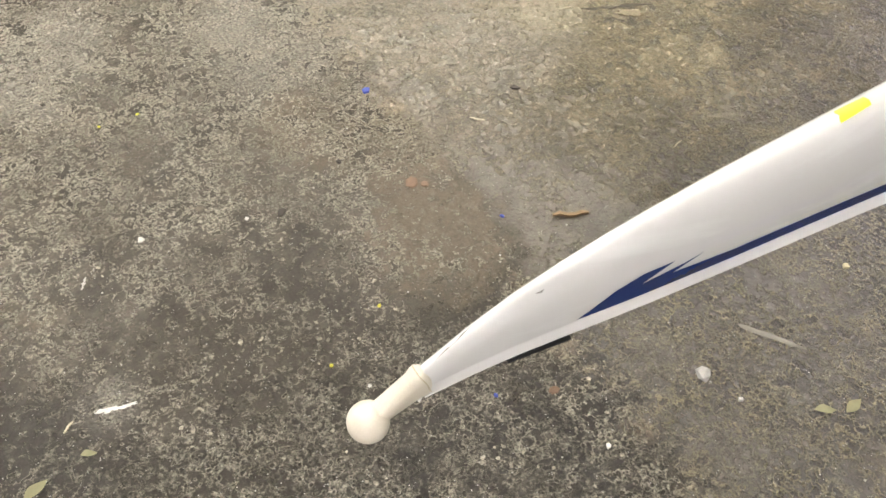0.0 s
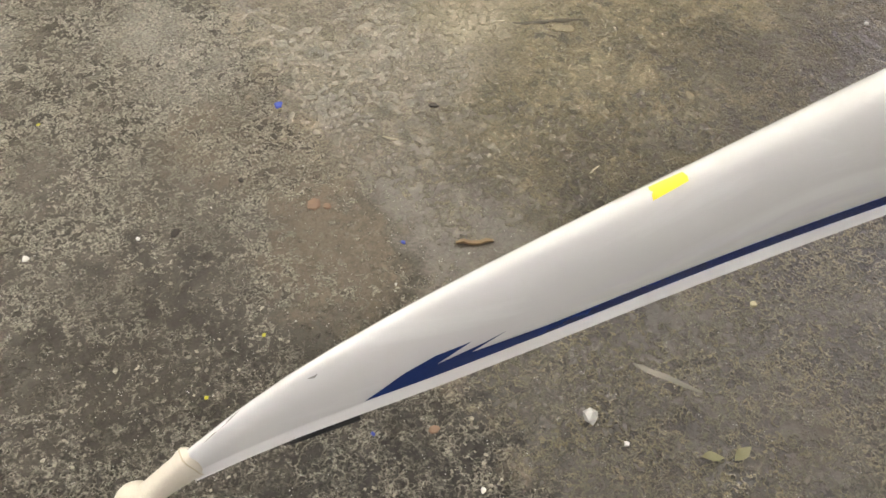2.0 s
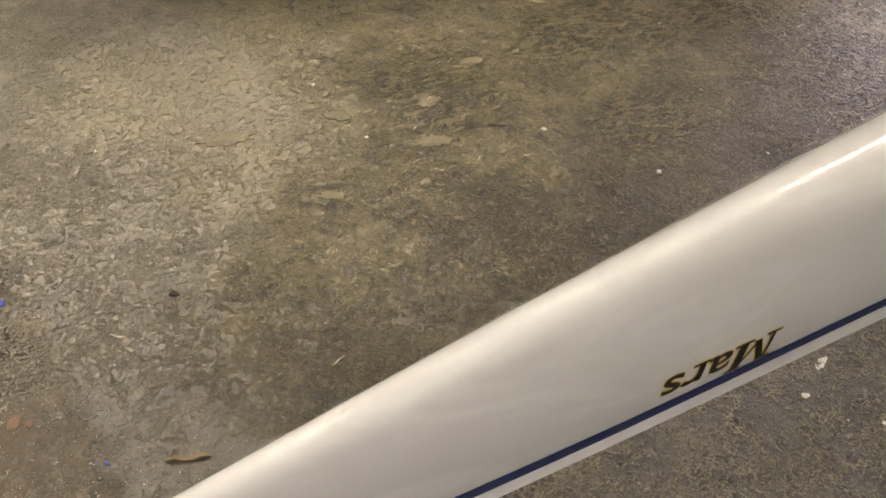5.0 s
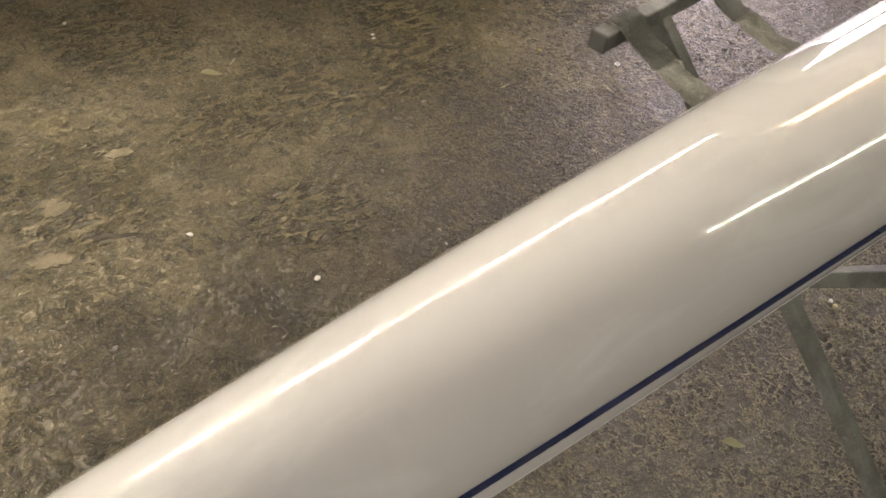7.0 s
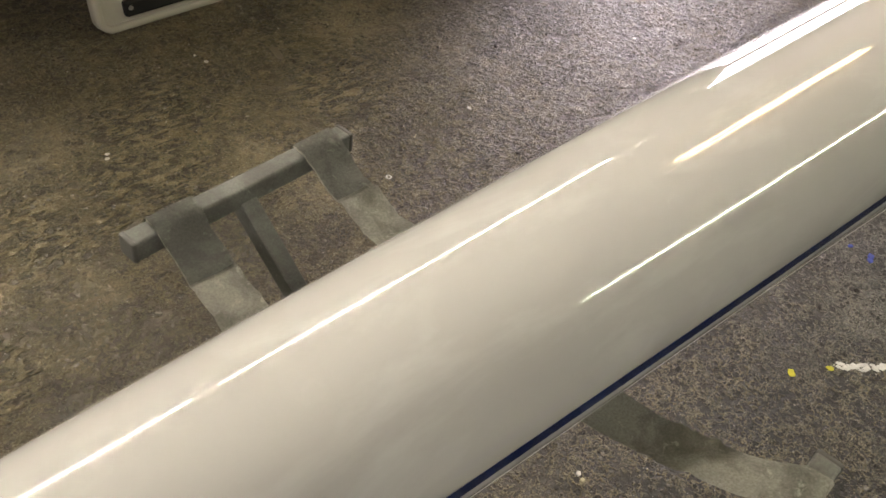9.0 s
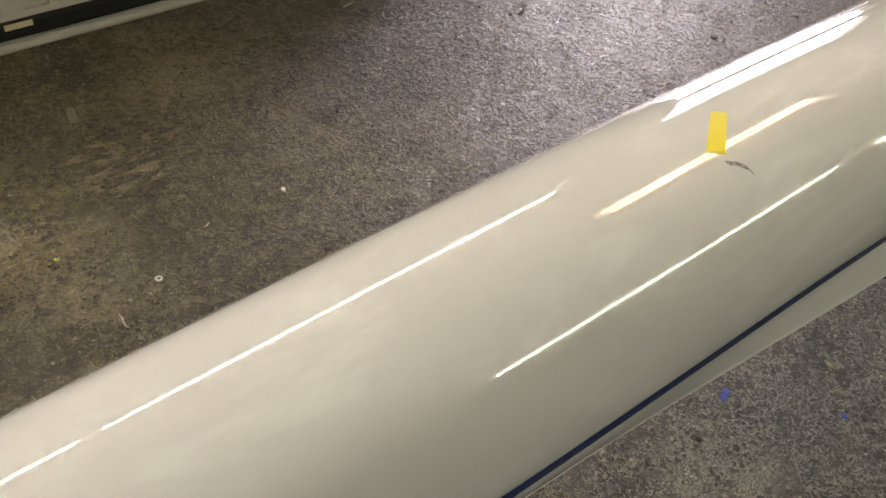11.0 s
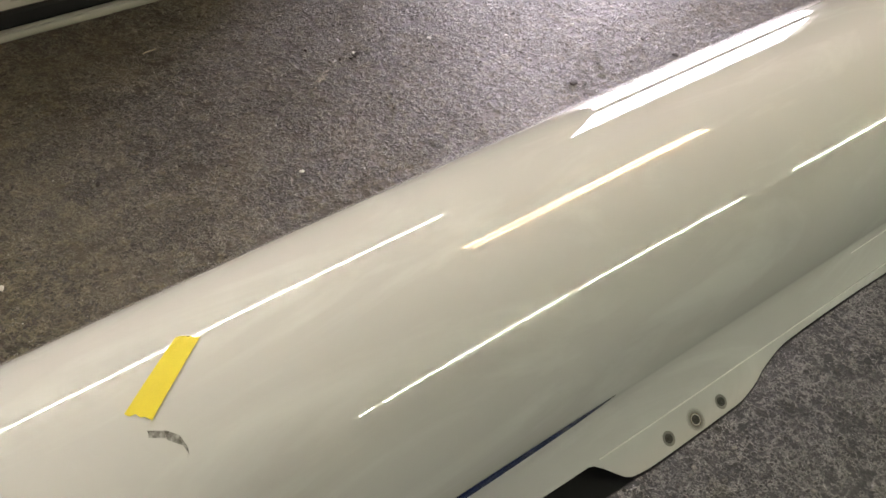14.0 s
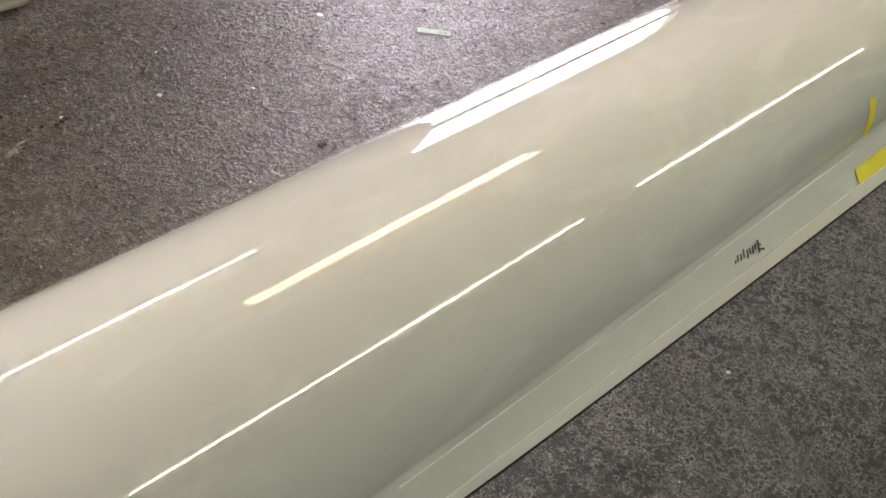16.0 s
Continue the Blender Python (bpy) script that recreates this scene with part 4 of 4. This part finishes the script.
bm = loops([(0.026, 0.014), (0.026, 0.002), (0.022, -0.001), (0.006, -0.001), (0.0, 0.005), (0.0, 0.04), (0.006, 0.047), (0.05, 0.048)])
bm.transform(LEAN)
under(part("rim", bm, RESIN, smooth=True, label="rounded cream plastic rim"), table)
bm = bmesh.new()


def slab(*dims):
    piece = box(*dims)
    mesh_ = bpy.data.meshes.new("slab")
    piece.to_mesh(mesh_)
    piece.free()
    bm.from_mesh(mesh_)
    bpy.data.meshes.remove(mesh_)


# a moulded underside: a back sheet and a lattice before it that leaves rows of pockets
slab(0.022, TABLE_LONG - 0.022, 0.036, 0.046, 0.022, TABLE_WIDE - 0.022)
levels = [0.022] + [z for j in range(5) for z in (0.118 + 0.115 * j, 0.164 + 0.115 * j)] + [TABLE_WIDE - 0.022]
for z0, z1 in zip(levels[::2], levels[1::2]):
    slab(0.022, TABLE_LONG - 0.022, 0.014, 0.0358, z0, z1)
for j in range(5):
    x = 0.022
    for k in range(16):
        slab(x, 0.050 + 0.152 * k, 0.0145, 0.0356, 0.1182 + 0.115 * j, 0.1638 + 0.115 * j)
        x = 0.050 + 0.152 * k + 0.082
    slab(x, TABLE_LONG - 0.022, 0.0145, 0.0356, 0.1182 + 0.115 * j, 0.1638 + 0.115 * j)
bm.transform(LEAN)
under(part("underside", bm, RESIN, label="cream plastic underside with rows of pockets"), table)
bm = bar((0.10, -0.004, 0.074), (TABLE_LONG - 0.10, -0.004, 0.074), 0.032, 0.056, 0.010)
bm.transform(LEAN)
rail = under(part("side_rail", bm, BLACK, label="black steel side rail"), table)
bm = box(0.42, 0.51, -0.0225, -0.0205, 0.080, 0.098)
bm.transform(LEAN)
under(part("paper_label", bm, CREAM_CHIP, label="torn cream paper label"), rail)
for x in (0.10, TABLE_LONG - 0.10):
    bm = cylinder(0.008, 0.006, 12)
    bm.transform(LEAN @ pose(x + 0.018, -0.022, 0.078, 90, 0, 0))
    under(part("rivet", bm, STEEL), rail)
for x in (0.245, TABLE_LONG - 0.245):
    bm = bar((x, -0.006, 0.08), (x, -0.006, TABLE_WIDE - 0.08), 0.03, 0.03, 0.010, (0, 1, 0))
    bm.transform(LEAN)
    under(part("folded_leg", bm, BLACK, label="black folded steel leg"), table)

# dark post foot by the partition
post = part("steel_post", bar((1.172, 2.17, 0), (1.172, 2.30, 1.2), 0.03, 0.03, 0.004, (1, 0, 0)), BLACK)
tagged(post, "dark steel post leaning on the partition", "post")

# ---- litter on the floor ----
rnd = random.Random(7)


def chip_mesh(size, height, sides=7, stretch=1.0):
    """A broken flat flake with a bevelled top."""
    base = []
    for k in range(sides):
        a = 2 * math.pi * (k + rnd.uniform(-0.3, 0.3)) / sides
        r = size / 2 * rnd.uniform(0.7, 1.1)
        base.append((r * math.cos(a) * stretch, r * math.sin(a) / stretch))
    bm = grid_mesh([[Vector((x * 0.96, y * 0.96, 0)) for x, y in base], [Vector((x, y, height * 0.6)) for x, y in base],
                    [Vector((x * 0.75, y * 0.75, height * rnd.uniform(0.8, 1.2))) for x, y in base]], True)
    bm.faces.new(bm.verts[-sides:])
    bm.faces.new(bm.verts[:sides])
    return bm


def drop_chips(rows, material, name, label, category, height, group, stretch=1.0):
    for x, y, size in rows:
        ob = part(name, chip_mesh(size, height, rnd.choice((6, 7, 8)), stretch), material, m=pose(x, y, 0, 0, 0, rnd.uniform(0, 360)))
        tagged(ob, label, category, group)


BLUE = [(0.493, 1.101, 0.0246), (0.574, 0.616, 0.012), (0.331, 0.246, 0.0093), (4.424, 0.079, 0.0184), (4.433, 0.017, 0.0257), (4.417, 0.008, 0.024), (4.634, -0.205, 0.0195)]
YELLOW_DOTS = [(0.234, 0.519, 0.0098), (0.094, 0.435, 0.0094), (-0.012, 1.237, 0.0095), (-0.099, 1.231, 0.0081), (3.837, -0.09, 0.0277), (3.936, -0.143, 0.0221), (3.29, 1.272, 0.0108)]
WHITE = [(0.09, 0.837, 0.0107), (0.138, 0.366, 0.0082), (0.455, 0.069, 0.0113), (0.734, 0.034, 0.0122), (-0.118, 0.873, 0.0166), (0.513, 0.525, 0.0069), (1.932, 1.091, 0.0173), (2.111, 0.805, 0.0168), (1.466, 1.267, 0.0122), (1.439, 1.541, 0.0132), (1.917, 0.087, 0.0205), (2.003, -0.077, 0.0232), (2.02, -0.046, 0.0117), (1.953, -0.003, 0.0064), (3.173, 0.038, 0.0142), (2.853, 1.605, 0.0132), (2.049, 2.098, 0.0153), (2.451, 0.73, 0.0101), (3.341, 1.891, 0.0178), (3.329, 1.943, 0.012), (2.843, 1.586, 0.0138), (3.92, 1.22, 0.0201), (4.787, 1.232, 0.0183), (6.375, 1.791, 0.0288), (6.176, 1.462, 0.0141), (5.878, 1.523, 0.0155), (6.464, 1.237, 0.0143), (6.161, -0.188, 0.0143), (5.603, 1.642, 0.0226), (5.298, 1.688, 0.0172)]
DARK = [(0.161, 0.822, 0.0238), (0.332, 0.908, 0.0138), (0.828, 0.963, 0.0224), (4.276, 1.466, 0.019), (5.88, 1.166, 0.0245), (5.158, 1.776, 0.0128), (5.291, 1.671, 0.0238), (5.233, 1.675, 0.0118), (5.87, 1.163, 0.0215), (5.304, 1.677, 0.0204), (5.269, 1.661, 0.011), (6.379, 1.107, 0.0245), (4.11, -0.006, 0.0151), (4.262, -0.033, 0.0157)]
CREAM = [(1.159, 0.179, 0.0182), (3.165, 0.02, 0.0168)]
RUSTY = [(0.433, 0.208, 0.022), (0.447, 0.785, 0.036), (0.470, 0.770, 0.020)]
STICKS = [(1.134, 1.188, 0.0443, -8), (0.684, 0.902, 0.0374, -40), (2.387, 1.682, 0.0357, 35), (3.337, 0.998, 0.050, -93), (1.069, 0.633, 0.0363, 20), (3.05, 1.174, 0.0414, 5), (4.698, 2.008, 0.052, 10), (-0.353, 0.52, 0.0252, 40), (3.668, 1.196, 0.0214, 30)]
LEAVES = [(0.917, -0.075, 0.0466, 10), (0.862, -0.057, 0.0412, -30), (2.6, -0.088, 0.0528, -50), (-0.427, 0.43, 0.045, 25), (-0.336, 0.455, 0.0267, -20), (4.747, -0.084, 0.036, 60)]
BARK = [(0.71, 0.554, 0.0807, -20)]
TWIGS = [(3.979, 1.299, 0.0813, -30), (3.940, 1.287, 0.030, 25)]
drop_chips(BLUE, BLUE_CHIP, "plastic_chip", "small blue plastic chip on the concrete floor", "chip", 0.004, "blue chips on the floor", 1.15)
drop_chips(YELLOW_DOTS, YELLOW_CHIP, "paint_fleck", "yellow paint fleck on the concrete floor", "fleck", 0.002, "yellow flecks on the floor")
drop_chips(WHITE, WHITE_CHIP, "white_fleck", "small white flake on the concrete floor", "fleck", 0.003, "white flakes on the floor", 1.1)
drop_chips(DARK, DARK_CHIP, "dirt_crumb", "dark crumb of dirt on the concrete floor", "crumb", 0.004, "dark crumbs on the floor", 1.2)
drop_chips(CREAM, CREAM_CHIP, "pebble", "pale cream pebble on the concrete floor", "pebble", 0.006, "pale pebbles on the floor")

drop_chips(RUSTY, RUST_CHIP, "stone_chip", "rusty orange stone chip in the concrete floor", "stone", 0.003, "rusty stones on the floor", 1.15)


def splinter(x, y, size, turn, thick, material, name, label, category, bend=0.12):
    pts = [Vector((size * (k / 5 - 0.5), size * bend * math.sin(k * 1.7 + x * 9), thick * (0.55 + 0.15 * math.sin(k * 2.1)))) for k in range(6)]
    rows = []
    for k, p in enumerate(pts):
        r = thick * (0.5 if 0 < k < 5 else 0.28)
        rows.append([p + Vector((0, r * math.cos(a) * 1.3, r * math.sin(a))) for a in [math.pi / 4 + math.pi / 2 * j for j in range(4)]])
    bm = grid_mesh(rows, True)
    bm.faces.new(bm.verts[:4])
    bm.faces.new(bm.verts[-4:])
    tagged(part(name, bm, material, m=pose(x, y, 0, 0, 0, turn)), label, category, "sticks on the floor")


for x, y, size, turn in STICKS:
    splinter(x, y, size, turn, 0.0035, WOOD_CHIP, "splinter", "thin pale wood splinter on the concrete floor", "splinter", 0.03)
for x, y, size, turn in BARK:
    splinter(x, y, size, turn, 0.009, BARK_CHIP, "bark_scrap", "flat tan scrap of bark on the floor", "bark", 0.04)
for x, y, size, turn in TWIGS:
    splinter(x, y, size, turn, 0.0042, TWIG_GREY, "twig", "thin bent grey twig on the concrete floor", "twig", 0.08)


def leaf(x, y, size, turn, material, label):
    rows = []
    for k in range(9):
        u = k / 8
        w = size * 0.22 * math.sin(math.pi * u ** 0.8) + 0.0004
        zz = 0.002 + 0.004 * math.sin(math.pi * u) + 0.002 * math.sin(7 * u)
        rows.append([Vector((size * (u - 0.5), w * v, zz + 0.10 * abs(v) * w)) for v in (-1, -0.5, 0, 0.5, 1)])
    bm = grid_mesh(rows)
    bmesh.ops.solidify(bm, geom=bm.faces[:], thickness=0.0006)
    tagged(part("dry_leaf", bm, material, smooth=True, m=pose(x, y, 0, 0, 0, turn)), label, "leaf", "dry leaves on the floor")


for x, y, size, turn in LEAVES:
    leaf(x, y, size, turn, LEAF, "dry olive leaf on the concrete floor")
leaf(2.301, 1.657, 0.066, -38, CREAM_CHIP, "curled cream wood shaving on the floor")

bm = bmesh.new()
bmesh.ops.create_icosphere(bm, subdivisions=1, radius=0.018)
for v in bm.verts:
    v.co *= 0.85 + 0.6 * noise.noise(v.co * 130)
    v.co.z = max(v.co.z * 0.8 + 0.011, 0)
tagged(part("paper_scrap", bm, PAPER, m=pose(0.702, 0.105, 0)), "crumpled white paper scrap on the concrete floor", "paper")

ring = [Vector((r, 0, z)) for r, z in ((0.005, 0), (0.0095, 0), (0.0095, 0.002), (0.005, 0.002))]
bm = grid_mesh([[Matrix.Rotation(2 * math.pi * k / 20, 3, "Z") @ p for p in ring] for k in range(21)], True)
tagged(part("washer", bm, ZINC, m=pose(3.471, 1.082, 0)), "steel washer lying on the concrete floor", "washer")
tagged(part("card_scrap", box(-0.04, 0.04, -0.014, 0.014, 0, 0.002, 0.0008), CARD, m=pose(3.57, 1.819, 0, 0, 0, -100)), "flat brown card scrap on the floor", "card")
tagged(part("tape_scrap", box(-0.065, 0.065, -0.018, 0.018, 0, 0.0015, 0.0006), GREEN_TAPE, m=pose(6.685, 1.484, 0, 0, 0, -42)), "pale green tape scrap on the floor", "tape")


def splat(x, y, size, turn, stretch, material, label):
    """Dried paint: low uneven blobs with satellites."""
    bm = bmesh.new()
    for k in range(70):
        core = k < 46
        r = size * (rnd.uniform(0.045, 0.085) if core else rnd.uniform(0.008, 0.022))
        cx = size * rnd.uniform(-0.46, 0.46) * (1 if core else 1.1)
        cy = size * rnd.gauss(0.0, 0.075) * (1.25 - 1.6 * abs(cx / size)) * (1 if core else 1.7)
        sides = 9 if core else 6
        tip = bm.verts.new((cx, cy / stretch, 0.0011 + 0.00004 * k))
        rim_ = [bm.verts.new((cx + r * rnd.uniform(0.5, 1.35) * math.cos(2 * math.pi * j / sides), (cy + r * rnd.uniform(0.5, 1.35) * math.sin(2 * math.pi * j / sides)) / stretch, 0)) for j in range(sides)]
        for j in range(sides):
            bm.faces.new((rim_[j], rim_[(j + 1) % sides], tip))
    tagged(part("paint_spill", bm, material, m=pose(x, y, 0, 0, 0, turn)), label, "paint", "dried paint on the floor")


for x, y, size, turn, stretch in ((4.012, -0.193, 0.15, -38, 1.7), (5.125, 1.62, 0.085, 30, 1.3), (2.02, 0.133, 0.05, 20, 1.2), (-0.272, 0.522, 0.07, -10, 2.2), (-0.247, 0.813, 0.03, 60, 1.8)):
    splat(x, y, size, turn, stretch, PLASTER if x > 5 else WHITE_CHIP, "pale plaster smear on the concrete floor" if x > 5 else "dried white paint spill on the concrete floor")

# lifted seams and a scraped scar in the concrete
for rows_, mat_, nm, lb in ((((1.17, 1.170, 0.004), (1.20, 1.156, 0.014), (1.22, 1.153, 0.010), (1.245, 1.141, 0.019), (1.27, 1.139, 0.010), (1.30, 1.130, 0.020), (1.33, 1.122, 0.012), (1.365, 1.108, 0.004)), SEAM, "floor_crack", "dark open crack in the concrete floor"),
                            (((1.715, 1.212, 0.004), (1.742, 1.194, 0.018), (1.765, 1.190, 0.026), (1.785, 1.172, 0.014), (1.81, 1.166, 0.020), (1.85, 1.146, 0.004)), SEAM, "floor_crack", "dark open crack in the concrete floor"),
                            (((0.845, 0.165, 0.010), (0.860, 0.148, 0.026), (0.875, 0.130, 0.018), (0.890, 0.112, 0.027), (0.905, 0.092, 0.019), (0.93, 0.060, 0.008)), SCAR, "floor_scar", "pale scraped scar in the concrete floor")):
    line_ = [[Vector((x, y - w / 2 * rnd.uniform(0.7, 1.2), 0.0004)), Vector((x, y, 0.0012)), Vector((x, y + w / 2 * rnd.uniform(0.7, 1.2), 0.0004))] for x, y, w in rows_]
    tagged(part(nm, grid_mesh(line_), mat_), lb, "floor", kind="structure")


def plate(x, y, long_, wide, turn):
    """A thin plate of pale crust left on the slab, broken all round."""
    rim_ = []
    for k in range(28):
        a, f = 2 * math.pi * k / 28, rnd.uniform(0.72, 1.12)
        rim_.append((long_ / 2 * f * math.cos(a), wide / 2 * f * math.sin(a)))
    bm = grid_mesh([[Vector((u, v, 0.0)) for u, v in rim_], [Vector((u * 0.94, v * 0.94, 0.0022 * rnd.uniform(0.6, 1.1))) for u, v in rim_], [Vector((u * 0.5, v * 0.5, 0.0026 * rnd.uniform(0.7, 1.1))) for u, v in rim_]], True)
    bm.faces.new(bm.verts[-28:])
    tagged(part("crust_plate", bm, PLATE, m=pose(x, y, 0, 0, 0, turn)), "thin pale golden crust plate on the concrete floor", "crust", "crust plates on the floor")


for row in ((1.625, 1.178, 0.115, 0.055, -20), (1.285, 1.100, 0.075, 0.035, -25), (1.70, 1.335, 0.090, 0.050, 15), (1.44, 1.385, 0.085, 0.045, -30), (1.92, 1.455, 0.080, 0.042, -10), (1.13, 1.42, 0.16, 0.06, -15)):
    plate(*row)

# crust flakes and stones standing up out of the worn concrete
def crust_material(name, dark, light):
    n = Nodes(name, 0.7)
    g = n.tree.nodes.new("ShaderNodeNewGeometry")
    c = n.mix(g.outputs["Random Per Island"], dark, light)
    c = n.mix(1.0, c, n.ramp(n.noise(90, 5, 0.7), [(0.34, 0.45), (0.5, 0.95), (0.66, 1.5)]), "MULTIPLY")
    n.color(c)
    n.normal(n.bump(n.noise(140, 3, 0.6), 0.8, 0.004))
    return n.mat


def crust(name, spots, material, label):
    verts, faces = [], []
    for x, y, size, high in spots:
        sides, turn, long_ = rnd.choice((7, 8, 9)), rnd.uniform(0, 6.28), rnd.uniform(0.55, 1.0)
        rim_ = []
        for k in range(sides):
            a, r = 2 * math.pi * k / sides, size / 2 * rnd.uniform(0.55, 1.2)
            u, v = r * math.cos(a), r * math.sin(a) * long_
            rim_.append((u * math.cos(turn) - v * math.sin(turn), u * math.sin(turn) + v * math.cos(turn)))
        n0 = len(verts)
        verts += [(x + u, y + v, -0.0003) for u, v in rim_]
        verts += [(x + u * 0.84, y + v * 0.84, high * rnd.uniform(0.6, 1.1)) for u, v in rim_]
        verts.append((x, y, high * rnd.uniform(0.6, 1.0)))
        for k in range(sides):
            j = (k + 1) % sides
            faces += [(n0 + k, n0 + j, n0 + sides + j, n0 + sides + k), (n0 + sides + k, n0 + sides + j, n0 + 2 * sides)]
    mesh = bpy.data.meshes.new(name)
    mesh.from_pydata(verts, [], faces)
    mesh.materials.append(material)
    tagged(new(name, mesh), label, "crust", kind="stuff")


pale_bits = []
while len(pale_bits) < 900:
    x, y = rnd.uniform(-0.6, 0.55), rnd.uniform(-0.5, 2.0)
    if noise.noise(Vector((x * 5, y * 5, 3.0))) > 0.05:
        pale_bits.append((x, y, 0.004 + 0.009 * rnd.random() ** 2, rnd.uniform(0.0006, 0.0018)))
crust("lime_crumbs", pale_bits, crust_material("pale_concrete_crust", (0.12, 0.108, 0.085), (0.42, 0.385, 0.30)), "pale lime crumbs left on the broken concrete")
stones = []
while len(stones) < 4200:
    x, y = rnd.uniform(2.2, 7.4), rnd.uniform(-0.9, 2.2)
    if noise.noise(Vector((x * 3, y * 3, 8.0))) > -0.05:
        stones.append((x, y, 0.005 + 0.013 * rnd.random() ** 2, rnd.uniform(0.0014, 0.0042)))
crust("aggregate_stones", stones, crust_material("grey_aggregate", (0.060, 0.054, 0.046), (0.26, 0.240, 0.205)), "small grey stones standing out of the worn concrete")

# loose sand and grit
verts, faces = [], []
for k in range(5200):
    x, y = rnd.uniform(-0.6, 8.2), rnd.uniform(-0.9, 2.4)
    r = 0.0012 + 0.0022 * rnd.random() ** 3
    a = rnd.uniform(0, 6.28)
    n0 = len(verts)
    for j in range(4):
        verts.append((x + r * rnd.uniform(0.7, 1.3) * math.cos(a + j * 1.571), y + r * rnd.uniform(0.7, 1.3) * math.sin(a + j * 1.571), 0.0))
    verts.append((x, y, r * 0.9))
    faces += [(n0 + j, n0 + (j + 1) % 4, n0 + 4) for j in range(4)]
mesh = bpy.data.meshes.new("grit")
mesh.from_pydata(verts, [], faces)
mesh.materials.append(GRIT)
tagged(new("grit", mesh), "loose pale sand and dark grit on the concrete", "grit", kind="stuff")

# small white flakes scattered before the doorway, also standing in for glints there
verts, faces = [], []
for k in range(520):
    x, y, r, a = rnd.uniform(4.9, 7.8), rnd.gauss(1.45, 0.40), 0.0014 + 0.0026 * rnd.random() ** 2, rnd.uniform(0, 6.28)
    n0 = len(verts)
    verts += [(x + r * rnd.uniform(0.6, 1.5) * math.cos(a + j * 1.257), y + r * rnd.uniform(0.6, 1.3) * math.sin(a + j * 1.257), 0.0) for j in range(5)]
    verts.append((x, y, r * 0.7))
    faces += [(n0 + j, n0 + (j + 1) % 5, n0 + 5) for j in range(5)]
mesh = bpy.data.meshes.new("white_flakes")
mesh.from_pydata(verts, [], faces)
mesh.materials.append(WHITE_CHIP)
tagged(new("white_flakes", mesh), "tiny white flakes and painted glints strewn over the concrete floor", "flakes", kind="stuff")

# ---- daylight in the doorway ----
area_lamp("doorway_daylight", look(((DOOR_X0 + DOOR_X1) / 2, Y1 + 0.16, DOOR_Z / 2 + 0.02), ((DOOR_X0 + DOOR_X1) / 2, 0, DOOR_Z / 2 + 0.02)), DOOR_X1 - DOOR_X0, DOOR_Z - 0.06, DOOR_WATTS, DOOR_COLOR)
